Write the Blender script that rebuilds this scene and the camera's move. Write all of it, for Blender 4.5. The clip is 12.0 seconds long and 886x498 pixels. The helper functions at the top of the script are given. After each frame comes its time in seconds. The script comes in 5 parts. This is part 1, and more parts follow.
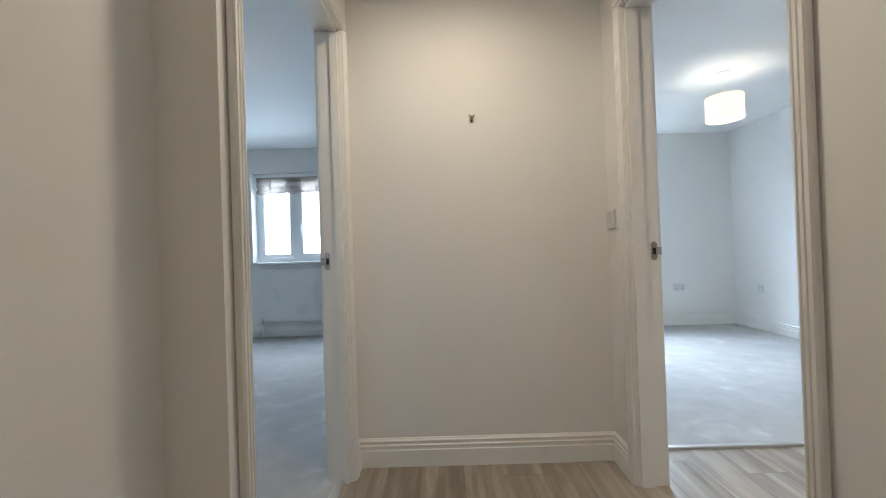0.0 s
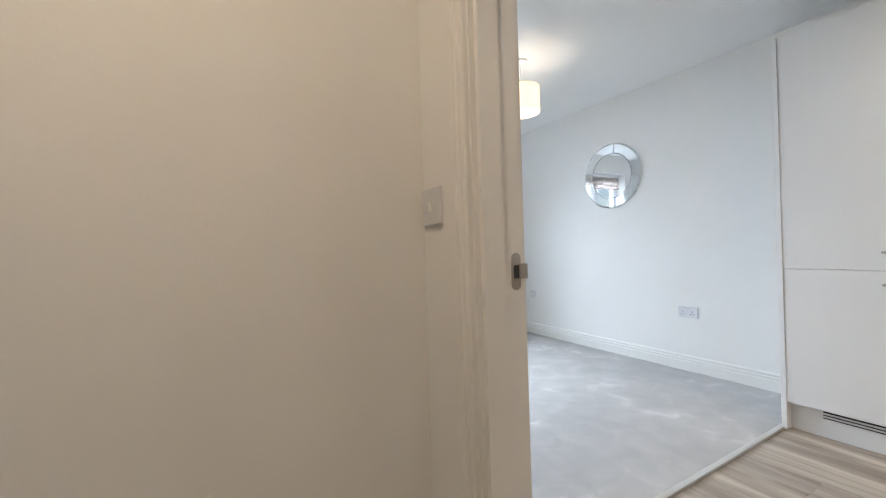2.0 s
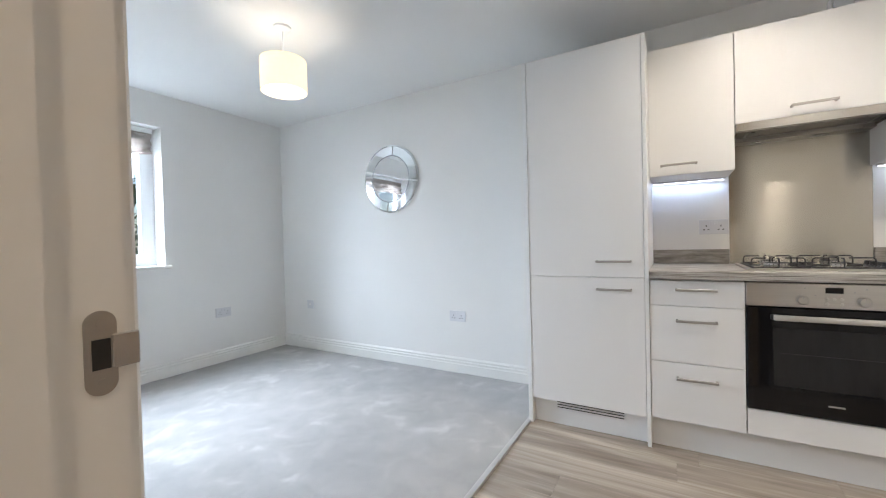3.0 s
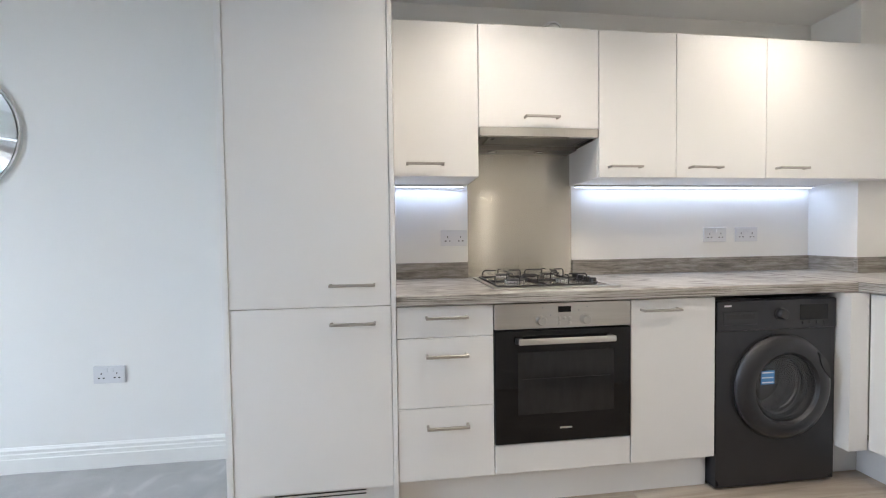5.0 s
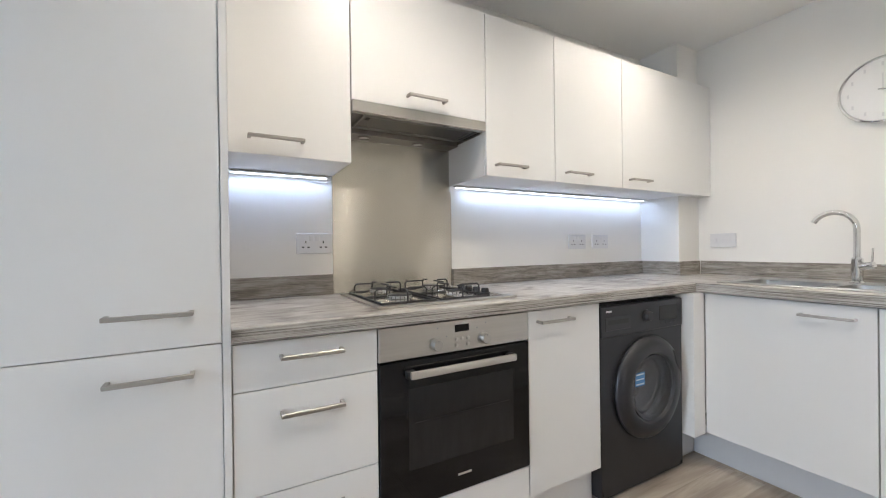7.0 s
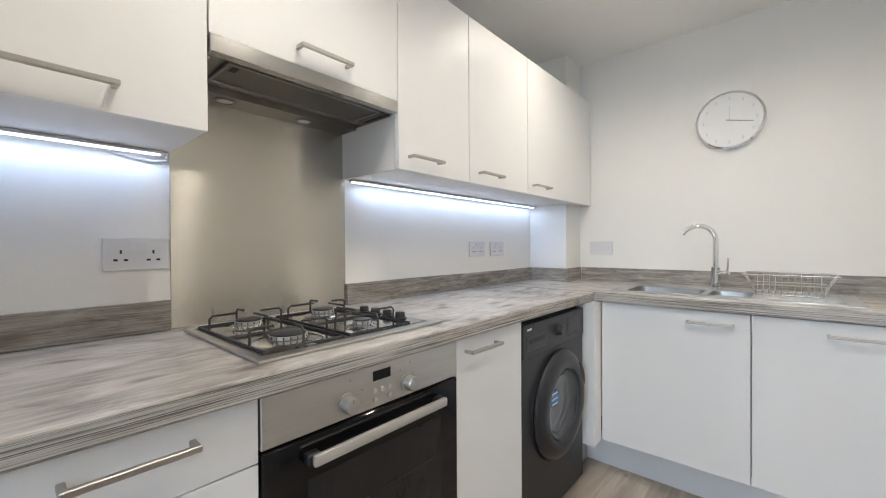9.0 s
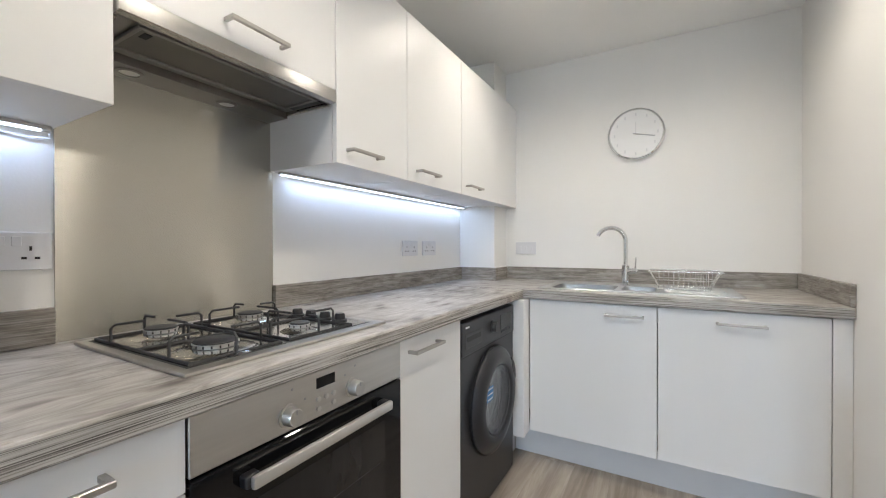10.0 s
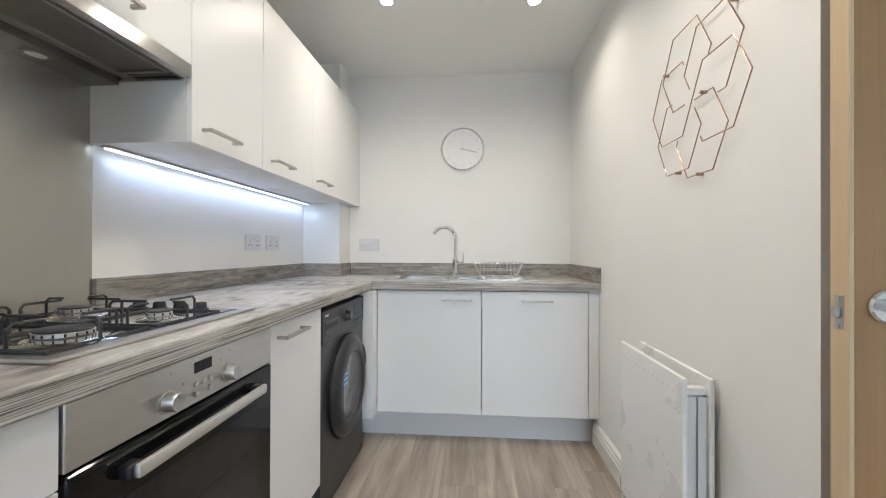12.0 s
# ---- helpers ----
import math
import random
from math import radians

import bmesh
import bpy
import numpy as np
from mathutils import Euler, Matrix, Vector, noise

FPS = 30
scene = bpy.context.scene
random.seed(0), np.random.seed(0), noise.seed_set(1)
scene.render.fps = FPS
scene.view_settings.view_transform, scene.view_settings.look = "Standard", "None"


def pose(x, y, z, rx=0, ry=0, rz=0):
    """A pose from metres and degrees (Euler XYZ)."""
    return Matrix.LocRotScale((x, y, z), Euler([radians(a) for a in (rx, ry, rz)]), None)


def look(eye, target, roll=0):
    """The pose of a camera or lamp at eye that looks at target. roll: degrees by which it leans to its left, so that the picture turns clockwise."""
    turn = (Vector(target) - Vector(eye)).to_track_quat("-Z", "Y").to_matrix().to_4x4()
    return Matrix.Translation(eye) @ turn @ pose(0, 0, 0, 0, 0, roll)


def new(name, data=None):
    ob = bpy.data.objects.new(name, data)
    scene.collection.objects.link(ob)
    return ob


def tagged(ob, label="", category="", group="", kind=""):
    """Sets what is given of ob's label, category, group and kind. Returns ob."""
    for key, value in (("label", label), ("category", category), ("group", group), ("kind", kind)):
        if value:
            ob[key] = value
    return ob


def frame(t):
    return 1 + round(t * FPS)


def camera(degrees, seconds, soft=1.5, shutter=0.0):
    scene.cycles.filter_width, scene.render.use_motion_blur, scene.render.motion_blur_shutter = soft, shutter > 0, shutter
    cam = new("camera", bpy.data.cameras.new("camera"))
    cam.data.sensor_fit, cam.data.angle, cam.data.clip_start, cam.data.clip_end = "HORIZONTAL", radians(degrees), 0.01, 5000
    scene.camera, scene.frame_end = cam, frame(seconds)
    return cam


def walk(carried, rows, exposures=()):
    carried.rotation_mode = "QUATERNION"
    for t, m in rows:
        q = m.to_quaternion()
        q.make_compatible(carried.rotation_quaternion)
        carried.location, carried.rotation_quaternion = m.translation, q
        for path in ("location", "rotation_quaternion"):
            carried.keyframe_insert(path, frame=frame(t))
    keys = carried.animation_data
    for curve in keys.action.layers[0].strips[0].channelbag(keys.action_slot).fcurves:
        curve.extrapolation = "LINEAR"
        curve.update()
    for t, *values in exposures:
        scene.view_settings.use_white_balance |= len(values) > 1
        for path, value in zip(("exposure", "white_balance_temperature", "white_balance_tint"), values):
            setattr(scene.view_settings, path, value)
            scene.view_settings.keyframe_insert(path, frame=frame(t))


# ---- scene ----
cam = camera(97.0, 12.0, soft=1.1)
PATH = [
    (0, (0.307, -0.585, 1.015), (0.29, 1.415, 1.03), -1.9),
    (0.5, (0.277, -0.29, 1.015), (0.363, 1.708, 1.036), -1.7),
    (1, (0.335, 0.03, 1.035), (0.628, 2.008, 1.046), -1.7),
    (1.5, (0.44, 0.235, 1.033), (1.075, 2.131, 1.045), -1.9),
    (2, (0.636, 0.441, 1.043), (1.643, 2.169, 1.041), -1.8),
    (2.5, (0.83, 0.548, 1.056), (2.216, 1.99, 1.045), -1.7),
    (3, (1.034, 0.620, 1.084), (2.758, 1.630, 1.053), -1.5),
    (3.5, (1.194, 0.679, 1.118), (3.134, 1.162, 1.071), -1.4),
    (3.7, (1.270, 0.682, 1.119), (3.246, 0.988, 1.071), -1.3),
    (5.3, (1.825, 0.734, 1.143), (3.802, 0.434, 1.091), -0.7),
    (5.5, (1.871, 0.745, 1.138), (3.839, 0.39, 1.093), -0.7),
    (6, (1.995, 0.764, 1.123), (3.912, 0.194, 1.09), -0.7),
    (6.5, (2.094, 0.758, 1.112), (3.916, -0.065, 1.081), -0.5),
    (8.3, (2.377, 0.653, 1.147), (3.941, -0.593, 1.15), -0.9),
    (8.5, (2.452, 0.656, 1.157), (3.938, -0.683, 1.138), -0.4),
    (9, (2.538, 0.663, 1.156), (3.856, -0.841, 1.14), -0.3),
    (9.5, (2.575, 0.666, 1.149), (3.722, -0.973, 1.136), -0.2),
    (10, (2.612, 0.684, 1.146), (3.601, -1.054, 1.135), -0.1),
    (10.5, (2.665, 0.755, 1.141), (3.53, -1.049, 1.135), 0.1),
    (11, (2.687, 0.8, 1.141), (3.401, -1.069, 1.138), 0.1),
    (11.5, (2.687, 0.817, 1.122), (3.108, -1.138, 1.124), 0.2),
    (12, (2.693, 0.867, 1.095), (2.848, -1.127, 1.104), 0.2),
]
EXPOSURES = [
    (0.0, 0.05, 6000, 8), (0.6, 0.08, 6350, 10), (0.8, 0.06, 7100, 13), (1.0, 0.04, 8000, 17), (1.2, 0.04, 8000, 17),
    (1.4, 0.03, 7600, 15), (1.7, 0.01, 6700, 12), (2.5, 0.0, 6500, 12), (3.5, -0.06, 6550, 13), (5.5, -0.02, 6450, 12), (8.5, -0.08, 6350, 11), (12.0, -0.10, 6300, 10),
]
walk(cam, [(t, look(eye, target, roll)) for t, eye, target, roll in PATH], EXPOSURES)

# ---- world and lights ----
world = bpy.data.worlds.new("overcast")
scene.world = world
world.use_nodes = True
wn = world.node_tree.nodes
sky = wn.new("ShaderNodeTexSky")
sky.sky_type, sky.sun_disc = "NISHITA", False
sky.sun_elevation, sky.sun_rotation = radians(38), radians(200)
wn["Background"].inputs["Strength"].default_value = 0.12
world.node_tree.links.new(sky.outputs["Color"], wn["Background"].inputs["Color"])


def lamp(name, kind, m, watts, colour, **more):
    data = bpy.data.lights.new(name, kind)
    data.energy, data.color = watts, colour
    for key, value in more.items():
        if key == "size":
            data.size = value
        elif key == "size_y":
            data.shape, data.size_y = "RECTANGLE", value
        elif key == "radius":
            data.shadow_soft_size = value
        elif key == "spot":
            data.spot_size, data.spot_blend = radians(value), 0.9
    ob = new(name, data)
    ob.matrix_world = m
    return ob


WARM, SOFT, COOL, DAY = (1, 0.80, 0.58), (1, 0.905, 0.77), (0.50, 0.66, 1.0), (0.68, 0.83, 1.0)
sun = lamp("sun", "SUN", look((0, 0, 9), (2.0, -7.0, 2.0)), 1.0, (1, 0.96, 0.9))
sun.data.angle = radians(12)
lamp("living_daylight", "AREA", look((2.08, 5.05, 2.15), (2.08, 2.6, 0.3)), 390, DAY, size=1.6, size_y=1.2)
lamp("bedroom_daylight", "AREA", look((-1.65, 5.02, 1.65), (-1.65, 2.2, 0.4)), 200, DAY, size=1.5, size_y=1.6)
# third entry is an unseen downlight, added to balance the kitchen light
DOWNLIGHTS = [(3.15, -1.15, 38), (2.38, -1.2, 25), (3.0, 0.25, 47), (2.45, -0.20, 33)]
for dx, dy, dw in DOWNLIGHTS:
    lamp("downlight_lamp", "SPOT", look((dx, dy, 2.385), (dx, dy, 0)), dw, SOFT, radius=0.05, spot=158)
# second entry is an unseen rear lamp, added as fill for the hall
HALL_LIGHTS = [(0.38, 0.64, 41), (0.40, -1.30, 10)]
for hx, hy, hw in HALL_LIGHTS:
    lamp("hall_lamp", "SPOT", look((hx, hy, 2.37), (hx, hy, 0)), hw, WARM, radius=0.08, spot=176)
lamp("living_bulb", "POINT", pose(2.61, 2.62, 2.11), 4.0, SOFT, radius=0.04)
lamp("bedroom_bulb", "POINT", pose(-1.40, 1.92, 2.11), 2.3, SOFT, radius=0.04)
lamp("led_lamp_short", "AREA", pose(3.845, 0.535, 1.408), 0.44, COOL, size=0.02, size_y=0.38)
lamp("led_lamp_long", "AREA", pose(3.845, -1.045, 1.408), 1.65, COOL, size=0.02, size_y=1.44)


# ---- materials ----
def material(name, colour, rough=0.5, metal=0.0, vary=0.05, scale=6.0, bump=0.0, bump_scale=200.0, coat=0.0, spec=0.5, stretch=(1, 1, 1)):
    """A painted, plastic or metal surface with blotches at one scale and fine relief at another."""
    m = bpy.data.materials.new(name)
    m.use_nodes = True
    n, link = m.node_tree.nodes, m.node_tree.links.new
    b = n["Principled BSDF"]
    b.inputs["Roughness"].default_value, b.inputs["Metallic"].default_value = rough, metal
    b.inputs["Coat Weight"].default_value, b.inputs["Specular IOR Level"].default_value = coat, spec
    co = n.new("ShaderNodeTexCoord")
    mp = n.new("ShaderNodeMapping")
    mp.inputs["Scale"].default_value = stretch
    link(co.outputs["Object"], mp.inputs["Vector"])
    t = n.new("ShaderNodeTexNoise")
    t.inputs["Scale"].default_value, t.inputs["Detail"].default_value = scale, 5
    link(mp.outputs["Vector"], t.inputs["Vector"])
    r = n.new("ShaderNodeValToRGB")
    r.color_ramp.elements[0].position, r.color_ramp.elements[1].position = 0.3, 0.7
    r.color_ramp.elements[0].color = (*[c * (1 - vary) for c in colour], 1)
    r.color_ramp.elements[1].color = (*[min(1, c * (1 + vary)) for c in colour], 1)
    link(t.outputs["Fac"], r.inputs["Fac"])
    link(r.outputs["Color"], b.inputs["Base Color"])
    if vary:
        rr = n.new("ShaderNodeMapRange")
        rr.inputs["To Min"].default_value, rr.inputs["To Max"].default_value = max(0.02, rough * 0.85), min(1, rough * 1.15)
        link(t.outputs["Fac"], rr.inputs["Value"])
        link(rr.outputs["Result"], b.inputs["Roughness"])
    if bump:
        f = n.new("ShaderNodeTexNoise")
        f.inputs["Scale"].default_value, f.inputs["Detail"].default_value = bump_scale, 3
        link(mp.outputs["Vector"], f.inputs["Vector"])
        bp = n.new("ShaderNodeBump")
        bp.inputs["Strength"].default_value, bp.inputs["Distance"].default_value = bump, 0.002
        link(f.outputs["Fac"], bp.inputs["Height"])
        link(bp.outputs["Normal"], b.inputs["Normal"])
    return m


def wood(name, dark, mid, light, rough, along, across, contrast=1.0, random_tone=0.0, bump=0.15, knots=None):
    """Wood grain: long streaks along the axis with the small number in along, broken by wider bands and knots."""
    m = bpy.data.materials.new(name)
    m.use_nodes = True
    n, link = m.node_tree.nodes, m.node_tree.links.new
    b = n["Principled BSDF"]
    b.inputs["Roughness"].default_value = rough
    co, info = n.new("ShaderNodeTexCoord"), n.new("ShaderNodeObjectInfo")
    shift = n.new("ShaderNodeVectorMath")
    shift.operation = "MULTIPLY_ADD"
    seed = n.new("ShaderNodeCombineXYZ")
    for k in range(3):
        link(info.outputs["Random"], seed.inputs[k])
    shift.inputs[1].default_value = (31.0, 17.0, 7.0) if random_tone else (0, 0, 0)
    link(seed.outputs["Vector"], shift.inputs[0])
    link(co.outputs["Object"], shift.inputs[2])
    outs = []
    for scale, detail, rough_n, dist in ((along, 6, 0.65, 0.8), (across, 4, 0.55, 1.2)):
        mp = n.new("ShaderNodeMapping")
        mp.inputs["Scale"].default_value = scale
        link(shift.outputs["Vector"], mp.inputs["Vector"])
        t = n.new("ShaderNodeTexNoise")
        t.inputs["Scale"].default_value, t.inputs["Detail"].default_value = 1.0, detail
        t.inputs["Roughness"].default_value, t.inputs["Distortion"].default_value = rough_n, dist
        link(mp.outputs["Vector"], t.inputs["Vector"])
        outs.append(t.outputs["Fac"])
    mix = n.new("ShaderNodeMath")
    mix.operation = "MULTIPLY_ADD"
    mix.inputs[1].default_value = 0.55
    link(outs[0], mix.inputs[0])
    half = n.new("ShaderNodeMath")
    half.operation = "MULTIPLY"
    half.inputs[1].default_value = 0.45
    link(outs[1], half.inputs[0])
    link(half.outputs["Value"], mix.inputs[2])
    r = n.new("ShaderNodeValToRGB")
    e = r.color_ramp.elements
    e[0].position, e[0].color = 0.5 - 0.17 / contrast, (*dark, 1)
    e[1].position, e[1].color = 0.5 + 0.15 / contrast, (*light, 1)
    k = e.new(0.5)
    k.color = (*mid, 1)
    link(mix.outputs["Value"], r.inputs["Fac"])
    last = r.outputs["Color"]
    if knots:
        mp = n.new("ShaderNodeMapping")
        mp.inputs["Scale"].default_value = knots
        wob = n.new("ShaderNodeVectorMath")
        wob.operation = "MULTIPLY_ADD"
        wob.inputs[1].default_value = (0.16, 0.16, 0.16)
        nz = n.new("ShaderNodeTexNoise")
        nz.inputs["Scale"].default_value = 9.0
        link(co.outputs["Object"], nz.inputs["Vector"])
        link(co.outputs["Object"], mp.inputs["Vector"])
        link(nz.outputs["Color"], wob.inputs[0])
        link(mp.outputs["Vector"], wob.inputs[2])
        vo = n.new("ShaderNodeTexVoronoi")
        vo.inputs["Scale"].default_value = 1.0
        link(wob.outputs["Vector"], vo.inputs["Vector"])
        kr = n.new("ShaderNodeValToRGB")
        kr.color_ramp.elements[0].position, kr.color_ramp.elements[0].color = 0.03, (0.35, 0.31, 0.28, 1)
        kr.color_ramp.elements[1].position, kr.color_ramp.elements[1].color = 0.20, (1, 1, 1, 1)
        link(vo.outputs["Distance"], kr.inputs["Fac"])
        km = n.new("ShaderNodeMix")
        km.data_type, km.blend_type = "RGBA", "MULTIPLY"
        km.inputs["Factor"].default_value = 0.8
        link(last, km.inputs["A"])
        link(kr.outputs["Color"], km.inputs["B"])
        last = km.outputs["Result"]
    if random_tone:
        tone = n.new("ShaderNodeMapRange")
        tone.inputs["To Min"].default_value, tone.inputs["To Max"].default_value = 1 - random_tone, 1 + random_tone
        link(info.outputs["Random"], tone.inputs["Value"])
        hs = n.new("ShaderNodeHueSaturation")
        link(tone.outputs["Result"], hs.inputs["Value"])
        link(last, hs.inputs["Color"])
        last = hs.outputs["Color"]
    link(last, b.inputs["Base Color"])
    bp = n.new("ShaderNodeBump")
    bp.inputs["Strength"].default_value, bp.inputs["Distance"].default_value = bump, 0.0015
    link(outs[0], bp.inputs["Height"])
    link(bp.outputs["Normal"], b.inputs["Normal"])
    return m


def glowing(name, colour, strength):
    m = bpy.data.materials.new(name)
    m.use_nodes = True
    b = m.node_tree.nodes["Principled BSDF"]
    b.inputs["Base Color"].default_value = (*colour, 1)
    b.inputs["Emission Color"].default_value, b.inputs["Emission Strength"].default_value = (*colour, 1), strength
    return m


def clear_glass(name, tint=(1, 1, 1), rough=0.0):
    m = bpy.data.materials.new(name)
    m.use_nodes = True
    b = m.node_tree.nodes["Principled BSDF"]
    b.inputs["Base Color"].default_value = (*tint, 1)
    b.inputs["Roughness"].default_value, b.inputs["Transmission Weight"].default_value = rough, 1.0
    b.inputs["IOR"].default_value = 1.45
    return m


def carpet_material():
    m = bpy.data.materials.new("grey_carpet")
    m.use_nodes = True
    n, link = m.node_tree.nodes, m.node_tree.links.new
    b = n["Principled BSDF"]
    b.inputs["Roughness"].default_value, b.inputs["Specular IOR Level"].default_value = 1.0, 0.1
    b.inputs["Sheen Weight"].default_value = 0.25
    co = n.new("ShaderNodeTexCoord")
    facs = []
    for scale, detail, dist in ((1.6, 4, 1.0), (7.0, 4, 0.6), (260.0, 2, 0.0)):
        t = n.new("ShaderNodeTexNoise")
        t.inputs["Scale"].default_value, t.inputs["Detail"].default_value, t.inputs["Distortion"].default_value = scale, detail, dist
        link(co.outputs["Object"], t.inputs["Vector"])
        facs.append(t.outputs["Fac"])
    a = n.new("ShaderNodeMix")
    a.inputs["Factor"].default_value = 0.5
    link(facs[0], a.inputs["A"])
    link(facs[1], a.inputs["B"])
    r = n.new("ShaderNodeValToRGB")
    e = r.color_ramp.elements
    e[0].position, e[0].color = 0.38, (0.43, 0.42, 0.41, 1)
    e[1].position, e[1].color = 0.66, (0.66, 0.65, 0.63, 1)
    k = e.new(0.56)
    k.color = (0.505, 0.495, 0.48, 1)
    link(a.outputs["Result"], r.inputs["Fac"])
    fine = n.new("ShaderNodeMix")
    fine.data_type, fine.blend_type = "RGBA", "MULTIPLY"
    fine.inputs["Factor"].default_value = 0.35
    link(r.outputs["Color"], fine.inputs["A"])
    link(facs[2], fine.inputs["B"])
    link(fine.outputs["Result"], b.inputs["Base Color"])
    bp = n.new("ShaderNodeBump")
    bp.inputs["Strength"].default_value, bp.inputs["Distance"].default_value = 0.6, 0.004
    link(facs[2], bp.inputs["Height"])
    link(bp.outputs["Normal"], b.inputs["Normal"])
    return m


def driftwood(name, dark, mid, light, rough, run_axis, fine=1.0, contrast=1.0, flat=False, lines=270, share=0.24):
    """Driftwood laminate: wavy grain along one axis (0 = x, 1 = y), broken by soft patches, fine fibres and knots."""
    m = bpy.data.materials.new(name)
    m.use_nodes = True
    n, link = m.node_tree.nodes, m.node_tree.links.new
    b = n["Principled BSDF"]
    co = n.new("ShaderNodeTexCoord")

    def ordered(across, along, up):
        return (along, across, up) if run_axis == 0 else (across, along, up)

    def noise(vector, scale, detail, roughness, distortion=0.0):
        mp = n.new("ShaderNodeMapping")
        mp.inputs["Scale"].default_value = scale
        link(vector, mp.inputs["Vector"])
        t = n.new("ShaderNodeTexNoise")
        t.inputs["Scale"].default_value, t.inputs["Detail"].default_value = 1.0, detail
        t.inputs["Roughness"].default_value, t.inputs["Distortion"].default_value = roughness, distortion
        link(mp.outputs["Vector"], t.inputs["Vector"])
        return t

    # wavy grain: the cross direction wanders along the board
    warp = noise(co.outputs["Object"], ordered(7, 3.2, 7), 2, 0.5)
    bend = n.new("ShaderNodeVectorMath")
    bend.operation = "MULTIPLY_ADD"
    bend.inputs[1].default_value = ordered(0.13, 0.0, 0.012)
    link(warp.outputs["Color"], bend.inputs[0])
    link(co.outputs["Object"], bend.inputs[2])
    grain = bend.outputs["Vector"]
    layers = ((noise(grain, ordered(26 * fine, 4.0, 60), 4, 0.62), 0.27 * (1 - share) / 0.76),
              (noise(co.outputs["Object"], ordered(1.0, 3.0, lines), 2, 0.6, 0.25), share),
              (noise(grain, ordered(120 * fine, 14.0, 320), 3, 0.6), 0.17 * (1 - share) / 0.76),
              (noise(co.outputs["Object"], ordered(11, 6.0, 30), 6, 0.65, 1.2), 0.32 * (1 - share) / 0.76))
    last = None
    for t, w in layers:
        k = n.new("ShaderNodeMath")
        k.operation = "MULTIPLY_ADD" if last else "MULTIPLY"
        k.inputs[1].default_value = w
        link(t.outputs["Fac"], k.inputs[0])
        if last:
            link(last, k.inputs[2])
        last = k.outputs["Value"]
    r = n.new("ShaderNodeValToRGB")
    e = r.color_ramp.elements
    e[0].position, e[0].color = 0.5 - 0.14 / contrast, (*dark, 1)
    e[1].position, e[1].color = 0.5 + 0.12 / contrast, (*light, 1)
    e.new(0.5 - 0.03 / contrast).color = (*mid, 1)
    link(last, r.inputs["Fac"])
    # small dark knots, a few to the metre
    mp = n.new("ShaderNodeMapping")
    mp.inputs["Scale"].default_value = ordered(7.5, 3.2, 7.5)
    link(grain, mp.inputs["Vector"])
    vo = n.new("ShaderNodeTexVoronoi")
    vo.voronoi_dimensions = "2D" if flat else "3D"
    vo.inputs["Scale"].default_value = 1.0
    link(mp.outputs["Vector"], vo.inputs["Vector"])
    kr = n.new("ShaderNodeValToRGB")
    ke = kr.color_ramp.elements
    ke[0].position, ke[0].color = 0.05, (0.30, 0.27, 0.25, 1)
    ke[1].position, ke[1].color = 0.22, (1, 1, 1, 1)
    ke.new(0.12).color = (0.80, 0.77, 0.74, 1)
    link(vo.outputs["Distance"], kr.inputs["Fac"])
    km = n.new("ShaderNodeMix")
    km.data_type, km.blend_type = "RGBA", "MULTIPLY"
    km.inputs["Factor"].default_value = 0.85
    link(r.outputs["Color"], km.inputs["A"])
    link(kr.outputs["Color"], km.inputs["B"])
    link(km.outputs["Result"], b.inputs["Base Color"])
    rr = n.new("ShaderNodeMapRange")
    rr.inputs["From Min"].default_value, rr.inputs["From Max"].default_value = 0.35, 0.65
    rr.inputs["To Min"].default_value, rr.inputs["To Max"].default_value = rough + 0.1, rough - 0.06
    link(last, rr.inputs["Value"])
    link(rr.outputs["Result"], b.inputs["Roughness"])
    bp = n.new("ShaderNodeBump")
    bp.inputs["Strength"].default_value, bp.inputs["Distance"].default_value = 0.2, 0.002
    link(last, bp.inputs["Height"])
    link(bp.outputs["Normal"], b.inputs["Normal"])
    return m


WALL = material("matt_wall_paint", (0.80, 0.79, 0.765), 0.75, vary=0.012, scale=2.5, bump=0.12, bump_scale=160)
CEIL = material("ceiling_paint", (0.86, 0.86, 0.845), 0.85, vary=0.01, scale=2, bump=0.1, bump_scale=160)
TRIM = material("satin_white_trim", (0.80, 0.79, 0.76), 0.42, vary=0.015, scale=5)
CAB = material("white_cabinet_front", (0.79, 0.79, 0.785), 0.38, vary=0.008, scale=3, bump=0.02, bump_scale=90)
CARCASS = material("white_cabinet_body", (0.76, 0.76, 0.76), 0.5, vary=0.01, scale=3)
GAP = material("dark_gap", (0.10, 0.09, 0.08), 0.8, vary=0.1)
PLINTH = material("pale_grey_plinth", (0.66, 0.67, 0.69), 0.35, vary=0.01, scale=4)
PLASTIC = material("white_socket_plastic", (0.67, 0.67, 0.685), 0.3, vary=0.01)
SLOT = material("black_slot", (0.015, 0.015, 0.015), 0.5, vary=0.1)
STEEL = material("brushed_steel", (0.56, 0.545, 0.52), 0.32, 1.0, vary=0.05, scale=3, bump=0.06, bump_scale=40, stretch=(30, 1, 30))
SPLASH = material("brushed_splashback_steel", (0.53, 0.51, 0.46), 0.25, 1.0, vary=0.0)
SPLASH.node_tree.nodes["Principled BSDF"].inputs["Anisotropic"].default_value = 1.0
SPLASH.node_tree.nodes["Principled BSDF"].inputs["Anisotropic Rotation"].default_value = 0.25
NICKEL = material("brushed_nickel_handle", (0.47, 0.45, 0.425), 0.44, 1.0, vary=0.03, scale=20)
CHROME = material("polished_chrome", (0.78, 0.78, 0.78), 0.07, 1.0, vary=0.01)
